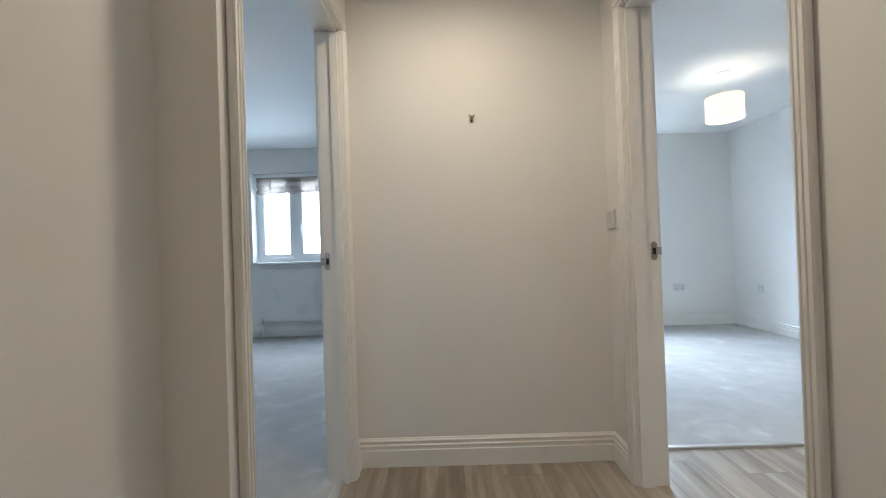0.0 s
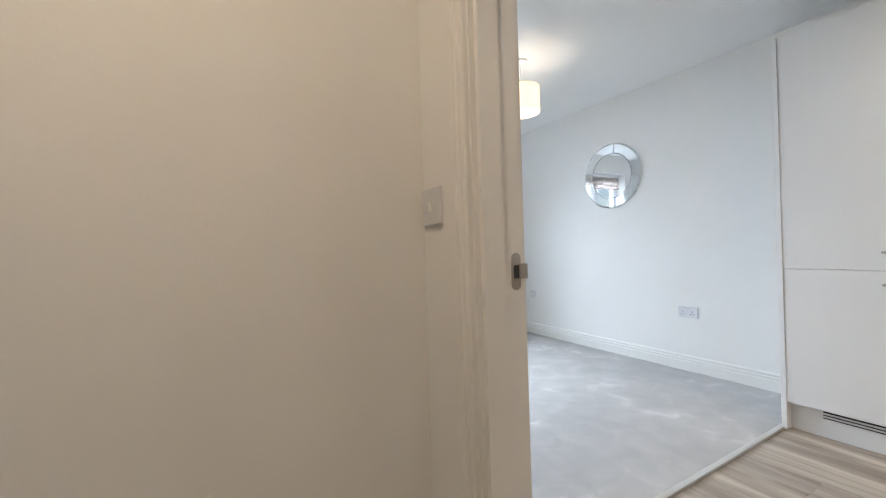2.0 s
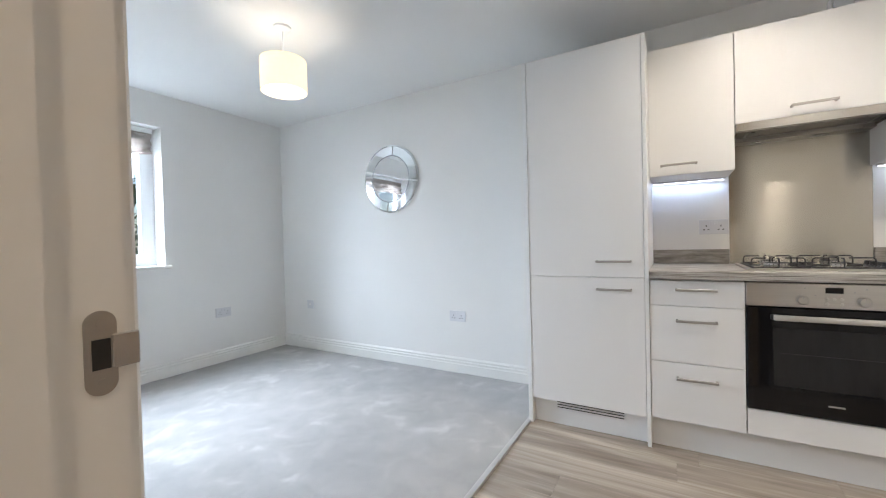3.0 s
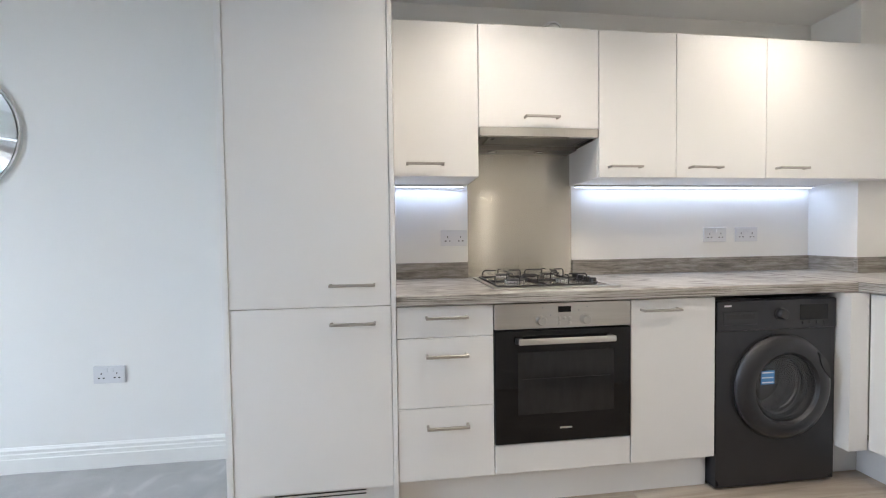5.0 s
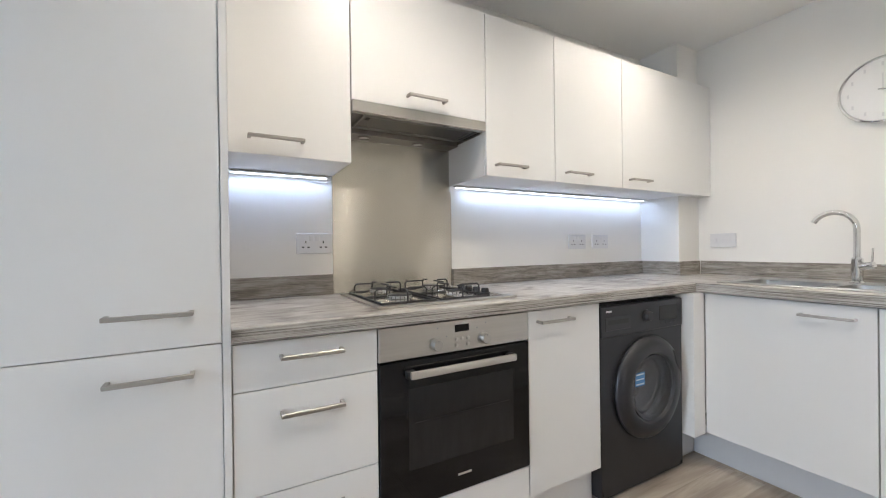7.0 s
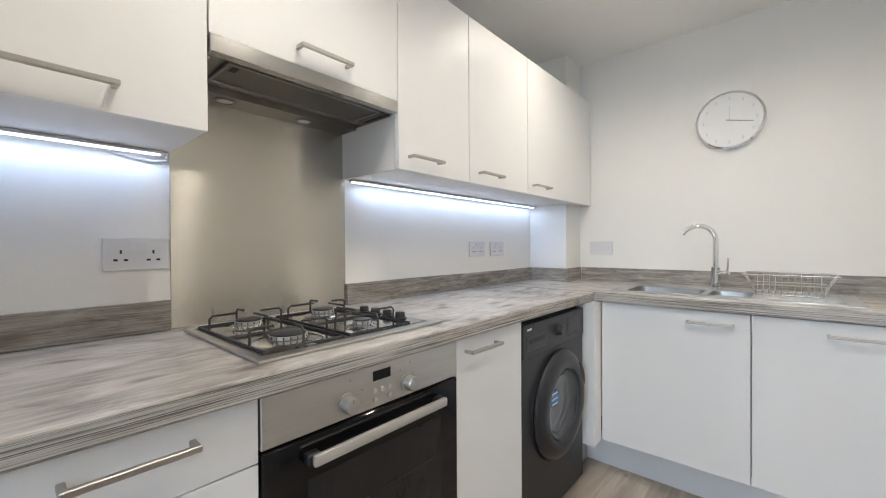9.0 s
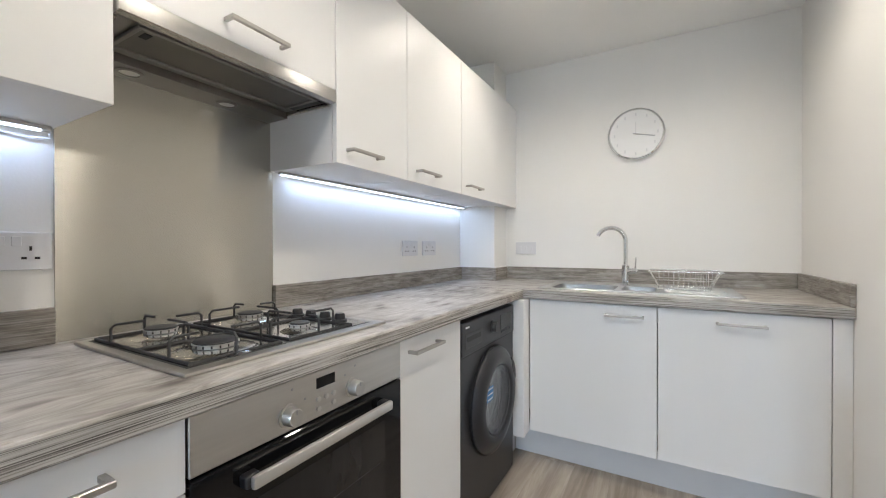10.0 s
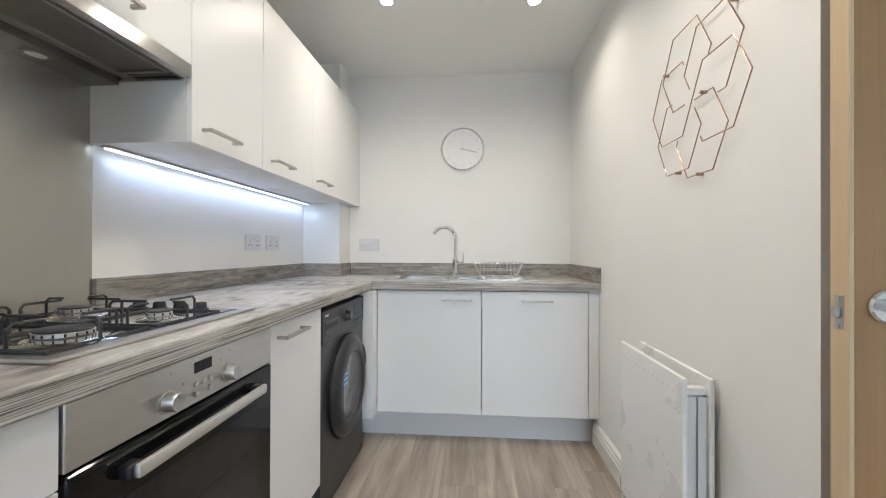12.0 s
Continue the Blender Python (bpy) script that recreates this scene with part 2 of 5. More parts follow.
BLACKGLASS = material("black_oven_glass", (0.006, 0.006, 0.007), 0.06, vary=0.05, spec=0.32)
OVENWIN = material("dark_oven_window", (0.017, 0.017, 0.018), 0.10, spec=0.35, vary=0.15, scale=14, stretch=(1, 3, 0.6))
BLACK = material("black_enamel", (0.012, 0.012, 0.014), 0.32, vary=0.15, scale=30)
CASTIRON = material("matt_black_iron", (0.022, 0.022, 0.024), 0.5, vary=0.2, scale=80, bump=0.2, bump_scale=400)
ANTHRACITE = material("anthracite_washer_paint", (0.028, 0.028, 0.032), 0.33, 0.3, vary=0.06, scale=8, bump=0.03, bump_scale=300)
DARKPLASTIC = material("dark_grey_plastic", (0.022, 0.022, 0.025), 0.3, vary=0.08, scale=12)
SILVER = material("satin_silver_plastic", (0.62, 0.61, 0.59), 0.35, 0.8, vary=0.02)
KNOBMET = material("satin_metal_knob", (0.52, 0.51, 0.49), 0.38, 1.0, vary=0.03, scale=12)
BLUE = material("blue_sticker", (0.05, 0.22, 0.5), 0.4, vary=0.05)
PAPER = material("white_paper", (0.8, 0.8, 0.8), 0.6, vary=0.02)
COPPER = material("copper_wire", (0.36, 0.23, 0.17), 0.3, 1.0, vary=0.08, scale=20)
MIRROR = material("mirror_silver", (0.90, 0.91, 0.92), 0.015, 1.0, vary=0.0)
BEVELGLASS = material("bevelled_mirror_edge", (0.86, 0.89, 0.90), 0.06, 1.0, vary=0.01)
RADPAINT = material("white_radiator_enamel", (0.80, 0.80, 0.79), 0.28, vary=0.01, scale=4)
UPVC = material("white_upvc", (0.82, 0.83, 0.84), 0.3, vary=0.01)
ALU = material("grey_aluminium", (0.40, 0.41, 0.43), 0.4, 0.8, vary=0.05)
WARDGLASS = material("pale_wardrobe_glass", (0.66, 0.70, 0.69), 0.10, vary=0.02, scale=2, coat=0.5)
FABRIC = material("cream_shade_fabric", (0.80, 0.74, 0.62), 0.9, vary=0.04, scale=40, bump=0.3, bump_scale=500)
SHADE = FABRIC
bs = SHADE.node_tree.nodes["Principled BSDF"]
bs.inputs["Emission Color"].default_value, bs.inputs["Emission Strength"].default_value = (1.0, 0.90, 0.74, 1), 0.7
BLIND = material("taupe_blind_fabric", (0.42, 0.38, 0.35), 0.9, vary=0.1, scale=30, bump=0.3, bump_scale=300)
BULB = glowing("lit_lamp", (1.0, 0.93, 0.82), 14)
LED = glowing("led_strip_light", (0.74, 0.86, 1.0), 5)
HOODLENS = material("frosted_lamp_lens", (0.75, 0.75, 0.72), 0.35, vary=0.03)
GLASS = clear_glass("window_glass")
OAK = wood("oak_veneer", (0.235, 0.125, 0.05), (0.30, 0.168, 0.071), (0.355, 0.21, 0.096), 0.42, (60, 60, 1.3), (7, 7, 0.5), 0.7, bump=0.05)
OAKEDGE = wood("pale_oak_lipping", (0.50, 0.36, 0.21), (0.56, 0.42, 0.26), (0.62, 0.47, 0.30), 0.45, (60, 60, 1.5), (9, 9, 0.6), 0.7, bump=0.05)
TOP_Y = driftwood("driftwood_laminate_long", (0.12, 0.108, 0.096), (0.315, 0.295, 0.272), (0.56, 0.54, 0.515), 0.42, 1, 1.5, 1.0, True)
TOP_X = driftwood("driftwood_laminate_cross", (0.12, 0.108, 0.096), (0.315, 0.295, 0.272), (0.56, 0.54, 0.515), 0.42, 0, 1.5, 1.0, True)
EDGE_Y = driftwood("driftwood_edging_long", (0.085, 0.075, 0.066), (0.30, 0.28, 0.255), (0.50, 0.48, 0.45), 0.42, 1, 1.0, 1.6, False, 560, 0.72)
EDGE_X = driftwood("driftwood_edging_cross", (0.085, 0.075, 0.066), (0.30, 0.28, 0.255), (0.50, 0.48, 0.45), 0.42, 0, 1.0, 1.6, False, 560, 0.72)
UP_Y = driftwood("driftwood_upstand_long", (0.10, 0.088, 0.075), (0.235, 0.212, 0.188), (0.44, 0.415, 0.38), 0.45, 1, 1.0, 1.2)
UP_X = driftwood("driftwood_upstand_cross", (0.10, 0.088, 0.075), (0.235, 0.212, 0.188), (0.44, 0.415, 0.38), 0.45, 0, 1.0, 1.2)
PLANK = wood("grey_oak_vinyl_plank", (0.17, 0.138, 0.108), (0.325, 0.278, 0.232), (0.50, 0.445, 0.385), 0.40, (17, 0.9, 17), (5, 0.7, 5), 1.1, random_tone=0.10, bump=0.08)
CARPET = carpet_material()
DRUM = material("dark_washer_drum_steel", (0.11, 0.11, 0.115), 0.14, 1.0, vary=0.1, scale=10)
SMOKED = clear_glass("smoked_door_glass", (0.50, 0.51, 0.54))
# next two: hood underside metals, its shade put into their dark colour
GREASE = material("shaded_filter_metal", (0.20, 0.19, 0.175), 0.36, 1.0, vary=0.08, scale=12)
SHADEDSTEEL = material("shaded_hood_steel", (0.30, 0.285, 0.265), 0.30, 1.0, vary=0.05, scale=6)
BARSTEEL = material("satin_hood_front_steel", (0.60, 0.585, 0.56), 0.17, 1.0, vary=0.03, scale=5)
SINKSTEEL = material("dull_sink_steel", (0.44, 0.44, 0.435), 0.36, 1.0, vary=0.06, scale=10)
HOBSTEEL = material("polished_hob_steel", (0.62, 0.61, 0.59), 0.15, 1.0, vary=0.06, scale=14)
LEAF = material("green_leaves", (0.07, 0.12, 0.045), 0.6, vary=0.4, scale=3)
BARK = material("brown_bark", (0.12, 0.09, 0.06), 0.9, vary=0.3, scale=12, bump=0.6, bump_scale=40)
LAWN = material("lawn_grass", (0.07, 0.11, 0.04), 0.9, vary=0.3, scale=2)


def translucent(m, share):
    """Lets part of the light pass diffusely through the fabric."""
    n, link = m.node_tree.nodes, m.node_tree.links.new
    b, out = n["Principled BSDF"], n["Material Output"]
    t = n.new("ShaderNodeBsdfTranslucent")
    t.inputs["Color"].default_value = (0.9, 0.80, 0.62, 1)
    mx = n.new("ShaderNodeMixShader")
    mx.inputs["Fac"].default_value = share
    link(b.outputs["BSDF"], mx.inputs[1])
    link(t.outputs["BSDF"], mx.inputs[2])
    link(mx.outputs["Shader"], out.inputs["Surface"])


translucent(SHADE, 0.45)

# ---- mesh helpers ----
BASE = {}


def thing(name, at, label, category, group="", kind="", rz=0.0):
    ob = new(name)
    ob.matrix_world = pose(*at, 0, 0, rz)
    ob.empty_display_size = 0.05
    BASE[ob.name] = Vector(at)
    return tagged(ob, label, category, group, kind)


def part(name, bm, mat, parent=None, label="", smooth=False, local=False):
    """Links a bmesh, drawn in world metres, as one mesh under its thing or part (local: already in the thing's own axes)."""
    me = bpy.data.meshes.new(name)
    if parent is not None and not local:
        bmesh.ops.translate(bm, verts=bm.verts, vec=-BASE[parent.name])
    bmesh.ops.recalc_face_normals(bm, faces=bm.faces)
    if smooth:
        for f in bm.faces:
            f.smooth = True
    bm.to_mesh(me)
    bm.free()
    for one in mat if isinstance(mat, (list, tuple)) else [mat]:
        me.materials.append(one)
    if smooth:
        me.set_sharp_from_angle(angle=radians(40))
    ob = new(name, me)
    if parent is not None:
        ob.parent = parent
        BASE[ob.name] = BASE[parent.name] if not local else Vector((0, 0, 0))
    else:
        BASE[ob.name] = Vector((0, 0, 0))
    if label:
        tagged(ob, label)
    return ob


def solo(name, bm, mat, label, category, group="", kind="", smooth=False):
    return tagged(part(name, bm, mat, None, "", smooth), label, category, group, kind)


def box(bm, x0, x1, y0, y1, z0, z1, bevel=0.0, segments=1):
    x0, x1, y0, y1, z0, z1 = min(x0, x1), max(x0, x1), min(y0, y1), max(y0, y1), min(z0, z1), max(z0, z1)
    v = [bm.verts.new(c) for c in ((x0, y0, z0), (x1, y0, z0), (x1, y1, z0), (x0, y1, z0), (x0, y0, z1), (x1, y0, z1), (x1, y1, z1), (x0, y1, z1))]
    fs = [bm.faces.new([v[i] for i in q]) for q in ((3, 2, 1, 0), (4, 5, 6, 7), (0, 1, 5, 4), (1, 2, 6, 5), (2, 3, 7, 6), (3, 0, 4, 7))]
    if bevel:
        es = list({e for f in fs for e in f.edges})
        bmesh.ops.bevel(bm, geom=es, offset=bevel, segments=segments, affect="EDGES", profile=0.5)
    return bm


def B(*a, **k):
    return box(bmesh.new(), *a, **k)


def cyl(bm, centre, axis, radius, length, n=24, radius2=None, bevel=0.0):
    """A cylinder or cone that starts at centre and runs along axis."""
    axis = Vector(axis).normalized()
    m = Matrix.Translation(Vector(centre) + axis * length / 2) @ axis.to_track_quat("Z", "Y").to_matrix().to_4x4()
    made = bmesh.ops.create_cone(bm, cap_ends=True, segments=n, radius1=radius, radius2=radius if radius2 is None else radius2, depth=length, matrix=m)
    if bevel:
        es = list({e for v in made["verts"] for e in v.link_edges if len(e.link_faces) == 2 and any(len(f.verts) > 4 for f in e.link_faces)})
        bmesh.ops.bevel(bm, geom=es, offset=bevel, segments=2, affect="EDGES", profile=0.5)
    return bm


def C(*a, **k):
    return cyl(bmesh.new(), *a, **k)


def lathe(bm, centre, axis, profile, n=40):
    """Spins (radius, height) points round the axis through centre."""
    axis = Vector(axis).normalized()
    m = Matrix.Translation(centre) @ axis.to_track_quat("Z", "Y").to_matrix().to_4x4()
    rings = []
    for r, h in profile:
        rings.append([bm.verts.new(m @ Vector((r * math.cos(2 * math.pi * k / n), r * math.sin(2 * math.pi * k / n), h))) for k in range(n)])
    for a, b in zip(rings, rings[1:]):
        for k in range(n):
            bm.faces.new((a[k], a[(k + 1) % n], b[(k + 1) % n], b[k]))
    return bm


def L(*a, **k):
    return lathe(bmesh.new(), *a, **k)


def tube(bm, points, radius, n=8, closed=False):
    """A round wire through the points."""
    pts = [Vector(p) for p in points]
    rings, up = [], None
    for i, p in enumerate(pts):
        a = pts[i - 1] if i or closed else p
        b = pts[(i + 1) % len(pts)] if i + 1 < len(pts) or closed else p
        d = (b - a).normalized()
        up = (up - d * up.dot(d)).normalized() if up is not None and (up - d * up.dot(d)).length > 1e-4 else d.orthogonal().normalized()
        s = d.cross(up)
        rings.append([bm.verts.new(p + radius * (up * math.cos(2 * math.pi * k / n) + s * math.sin(2 * math.pi * k / n))) for k in range(n)])
    for a, b in list(zip(rings, rings[1:])) + ([(rings[-1], rings[0])] if closed else []):
        for k in range(n):
            bm.faces.new((a[k], a[(k + 1) % n], b[(k + 1) % n], b[k]))
    if not closed:
        bm.faces.new(rings[0])
        bm.faces.new(rings[-1])
    return bm


def T(*a, **k):
    return tube(bmesh.new(), *a, **k)


def arc(centre, u, v, radius, a0, a1, n=12):
    c, u, v = Vector(centre), Vector(u), Vector(v)
    return [c + radius * (u * math.cos(radians(a0 + (a1 - a0) * k / n)) + v * math.sin(radians(a0 + (a1 - a0) * k / n))) for k in range(n + 1)]


def extrude(bm, outline, start, end, out):
    """Sweeps an outline of (out, up) points from start to end; out is the way that the first number points."""
    s, e, o = Vector(start), Vector(end), Vector(out)
    z = (e - s).normalized().cross(o)
    if abs(z.z) > 0.5:
        z = Vector((0, 0, 1))
    a = [bm.verts.new(s + o * p + z * q) for p, q in outline]
    b = [bm.verts.new(e + o * p + z * q) for p, q in outline]
    n = len(outline)
    for k in range(n):
        bm.faces.new((a[k], a[(k + 1) % n], b[(k + 1) % n], b[k]))
    bm.faces.new(a)
    bm.faces.new(b)
    return bm


# ---- structure ----
H = 2.40
XE, YN, YS, XW = 3.885, 4.335, -2.027, 1.995
XH0, XH1, YH, XR = -0.145, 1.085, 1.300, 1.202


def wall(name, boxes, label):
    bm = bmesh.new()
    for b in boxes:
        box(bm, *b)
    return solo(name, bm, WALL, label, "wall", kind="structure")


LW = (1.46, 2.71, 0.95, 2.12)
BW = (-2.165, -1.13, 0.95, 2.10)
wall("wall_east", [(XE, XE + 0.12, YS - 0.12, YN + 0.26, 0, H)], "white painted plaster wall behind kitchen and mirror")
wall("wall_north_living", [(XR, LW[0], YN, YN + 0.26, 0, H), (LW[1], XE, YN, YN + 0.26, 0, H), (LW[0], LW[1], YN, YN + 0.26, 0, LW[2]), (LW[0], LW[1], YN, YN + 0.26, LW[3], H)], "white painted wall with a deep window reveal")
wall("wall_south", [(XW - 0.12, XE, YS - 0.12, YS, 0, H)], "off-white painted wall behind the kitchen sink")
wall("wall_pier", [(3.624, XE, YS, -1.80, 0, H)], "white boxed-in pipe pier in the kitchen corner")
wall("wall_kitchen_west", [(XW - 0.12, XW, YS, 0.02, 0, H)], "off-white painted kitchen side wall")
wall("wall_return", [(XR, XW - 0.12, -0.10, 0.02, 0, H)], "white painted return wall behind the open door")
DR0, DR1, DL0, DL1, HEAD = 0.283, 1.08, 0.288, 1.172, 2.03
LN = 0.028
wall("wall_hall_east", [(XH1, XR, -1.6, DR0 - LN, 0, H), (XH1, XR, DR1 + LN, 4.66, 0, H), (XH1, XR, DR0 - LN, DR1 + LN, HEAD + LN, H)], "white painted hall wall with a doorway to the living room")
wall("wall_hall_end", [(XH0 - 0.10, XH1, YH, YH + 0.12, 0, H)], "cream-lit painted wall at the end of the hall")
wall("wall_hall_west", [(XH0 - 0.10, XH0, 0.205, DL0 - LN, 0, H), (XH0 - 0.10, XH0, DL1 + LN, YH, 0, H), (XH0 - 0.10, XH0, DL0 - LN, DL1 + LN, HEAD + LN, H)], "white painted hall wall with a doorway to the bedroom")
wall("wall_hall_entry", [(-0.42, -0.277, -1.6, 0.205, 0, H), (-0.42, XH0 - 0.10, 0.205, 0.29, 0, H)], "painted hall wall set back beside the entrance")
wall("wall_hall_back", [(-0.42, XR, -1.72, -1.6, 0, H)], "painted wall at the entrance end of the hall")
wall("wall_north_bedroom", [(-3.6, BW[0], 4.40, 4.66, 0, H), (BW[1], XH1, 4.40, 4.66, 0, H), (BW[0], BW[1], 4.40, 4.66, 0, BW[2]), (BW[0], BW[1], 4.40, 4.66, BW[3], H)], "white bedroom wall with a window reveal")
wall("wall_bedroom_west", [(-3.72, -3.6, -0.72, 4.66, 0, H)], "white bedroom wall behind the wardrobe")
wall("wall_bedroom_south", [(-3.6, -0.42, -0.72, -0.6, 0, H)], "white bedroom wall")
solo("ceiling", box(box(B(-3.72, XH0 - 0.06, -0.72, 4.66, H, H + 0.12), XH0 - 0.06, 4.005, -2.15, 4.66, H, H + 0.12), -0.42, XH0 - 0.06, -1.72, -0.72, H, H + 0.12), CEIL, "flat white painted plaster ceiling", "ceiling", kind="structure")

# floors: vinyl planks in hall and kitchen, carpet in living room and bedroom
CARPET_Y = 1.378
solo("ground", B(-60, 60, -60, 90, -3.2, -3.0), LAWN, "grass ground outside below the windows", "ground", kind="structure")
floor = solo("floor", box(box(B(-0.42, XH1 + 0.07, -1.72, YH + 0.12, -0.12, -0.006), XH1 + 0.07, 4.005, -2.15, CARPET_Y, -0.12, -0.006), -0.42, XH1 + 0.07, -1.8, -1.72, -0.12, -0.006), GAP, "grey oak effect vinyl plank floor", "floor", kind="structure")


def carpet(name, x0, x1, y0, y1, label):
    bm = bmesh.new()
    nx, ny = int((x1 - x0) / 0.05), int((y1 - y0) / 0.05)
    grid = [[bm.verts.new((x0 + (x1 - x0) * i / nx, y0 + (y1 - y0) * j / ny, 0.008 + 0.0035 * noise.noise((i * 0.35, j * 0.35, 1)) + 0.002 * noise.noise((i * 0.9, j * 0.9, 5)))) for j in range(ny + 1)] for i in range(nx + 1)]
    for i in range(nx):
        for j in range(ny):
            bm.faces.new((grid[i][j], grid[i + 1][j], grid[i + 1][j + 1], grid[i][j + 1]))
    box(bm, x0, x1, y0, y1, -0.12, -0.001)
    return solo(name, bm, CARPET, label, "carpet", kind="structure", smooth=True)


carpet("carpet_living", XR, XE, CARPET_Y + 0.01, YN, "light grey pile carpet with brushed patches")
carpet("carpet_bedroom", -3.6, XH0 - 0.05, -0.6, 4.40, "light grey pile carpet in the bedroom")
carpet("carpet_bedroom_rear", XH0 - 0.05, XH1, YH + 0.12, 4.40, "light grey pile carpet in the bedroom")
solo("carpet_strip", box(bmesh.new(), XR, 3.36, CARPET_Y - 0.012, CARPET_Y + 0.016, -0.01, 0.013, bevel=0.004, segments=2), SILVER, "thin metal edging strip between carpet and planks", "trim", kind="structure")
solo("threshold_bedroom", B(XH0 - 0.075, XH0 - 0.035, DL0, DL1, -0.01, 0.012, bevel=0.004, segments=2), SILVER, "thin metal threshold strip in the bedroom doorway", "trim", kind="structure")


# skirting boards with three grooves
SKIRT = [(0, 0), (0.018, 0), (0.018, 0.078), (0.0145, 0.082), (0.0145, 0.092), (0.0165, 0.094), (0.0165, 0.101), (0.011, 0.105), (0.011, 0.113), (0.013, 0.115), (0.013, 0.121), (0.007, 0.127), (0.004, 0.132), (0, 0.132)]


def skirting(name, a, b, out):
    return solo(name, extrude(bmesh.new(), SKIRT, (*a, 0), (*b, 0), (*out, 0)), TRIM, "white grooved wooden skirting board", "skirting", kind="structure")


AW = 0.046
skirting("baseboard", (XE, 1.38), (XE, YN), (-1, 0))
skirting("baseboard", (XR, YN), (XE - 0.018, YN), (0, -1))
skirting("baseboard", (XW, -1.44), (XW, 0.02), (1, 0))
skirting("baseboard", (1.27, 0.02), (XW + 0.018, 0.02), (0, 1))
skirting("baseboard", (XR, DR1 + LN + AW), (XR, YN - 0.018), (1, 0))
skirting("baseboard", (XH0, YH), (XH1, YH), (0, -1))
skirting("baseboard", (XH1, DR1 + 0.006 + AW), (XH1, YH - 0.018), (-1, 0))
skirting("baseboard", (XH0, DL1 + 0.006 + AW), (XH0, YH - 0.018), (1, 0))
skirting("baseboard", (XH1, -1.6), (XH1, DR0 - AW), (-1, 0))
skirting("baseboard", (-0.277, -1.6), (-0.277, 0.205), (1, 0))
skirting("baseboard", (-2.8, 4.40), (1.05, 4.40), (0, -1))
skirting("baseboard", (XH0 - 0.10, DL1 + 0.08), (XH0 - 0.10, YH + 0.12), (-1, 0))


ARCH = [(0, 0), (0.010, 0), (0.014, 0.003), (0.014, 0.008), (0.011, 0.010), (0.011, 0.015), (0.016, 0.018), (0.016, 0.024), (0.013, 0.026), (0.013, 0.031), (0.018, 0.034), (0.018, 0.042), (0.013, 0.046), (0, 0.046)]


def sweep(bm, outline, start, end, out, side):
    """Sweeps (out, side) points from start to end."""
    s, e, o, w = Vector(start), Vector(end), Vector(out), Vector(side)
    a = [bm.verts.new(s + o * p + w * q) for p, q in outline]
    b = [bm.verts.new(e + o * p + w * q) for p, q in outline]
    n = len(outline)
    for k in range(n):
        bm.faces.new((a[k], a[(k + 1) % n], b[(k + 1) % n], b[k]))
    bm.faces.new(a)
    bm.faces.new(b)
    return bm


def doorway(name, x0, x1, y0, y1, room, label):
    """A lined door opening in a wall that spans x0..x1; room is the side (+1 or -1) to which the door opens."""
    d = thing(name, ((x0 + x1) / 2, (y0 + y1) / 2, 0), label, "door frame", kind="structure")
    e = 0.003
    part("lining", B(x0 - e, x1 + e, y0 - LN, y0, 0, HEAD), TRIM, d)
    part("lining", B(x0 - e, x1 + e, y1, y1 + LN, 0, HEAD), TRIM, d)
    part("lining", B(x0 - e, x1 + e, y0 - LN, y1 + LN, HEAD, HEAD + LN), TRIM, d)
    s0, s1 = (x0 + 0.01, x1 - 0.056) if room > 0 else (x0 + 0.056, x1 - 0.01)
    part("door_stop", B(s0, s1, y1 - 0.012, y1 + 0.001, 0, HEAD), TRIM, d)
    part("door_stop", B(s0, s1, y0 - 0.001, y0 + 0.012, 0, HEAD), TRIM, d)
    part("door_stop", B(s0, s1, y0, y1, HEAD - 0.012, HEAD + 0.001), TRIM, d)
    for x, o in ((x0 - e, -1), (x1 + e, 1)):
        part("architrave", sweep(bmesh.new(), ARCH, (x, y1 + 0.006, 0), (x, y1 + 0.006, HEAD + 0.006), (o, 0, 0), (0, 1, 0)), TRIM, d)
        part("architrave", sweep(bmesh.new(), ARCH, (x, y0 - 0.006, 0), (x, y0 - 0.006, HEAD + 0.006), (o, 0, 0), (0, -1, 0)), TRIM, d)
        part("architrave", sweep(bmesh.new(), ARCH, (x, y0 - 0.006 - AW, HEAD + 0.006), (x, y1 + 0.006 + AW, HEAD + 0.006), (o, 0, 0), (0, 0, 1)), TRIM, d)
    sx = x1 - 0.017 if room > 0 else x0 + 0.017
    sp = bmesh.new()
    ring = arc((sx, y1 + 0.002, 1.017), (1, 0, 0), (0, 0, 1), 0.0125, 0, 180, 12) + arc((sx, y1 + 0.002, 0.963), (1, 0, 0), (0, 0, 1), 0.0125, 180, 360, 12)
    extr = [[sp.verts.new(p + Vector((0, -q, 0))) for p in ring] for q in (0.0, 0.0035)]
    for k in range(len(ring)):
        sp.faces.new((extr[0][k], extr[0][(k + 1) % len(ring)], extr[1][(k + 1) % len(ring)], extr[1][k]))
    sp.faces.new(extr[1])
    plate = part("strike_plate", sp, NICKEL, d, "worn nickel strike plate")
    part("plate_lip", B(sx + room * 0.008, sx + room * 0.030, y1 - 0.004, y1 + 0.001, 0.974, 1.006, bevel=0.001), NICKEL, plate)
    part("latch_hole", B(sx - 0.007, sx + 0.007, y1 - 0.0025, y1 + 0.001, 0.975, 1.003), SLOT, plate)
    for z in (0.963, 1.017):
        part("screw", C((sx, y1 - 0.0005, z), (0, -1, 0), 0.0035, 0.002, n=10), NICKEL, plate)
    return d


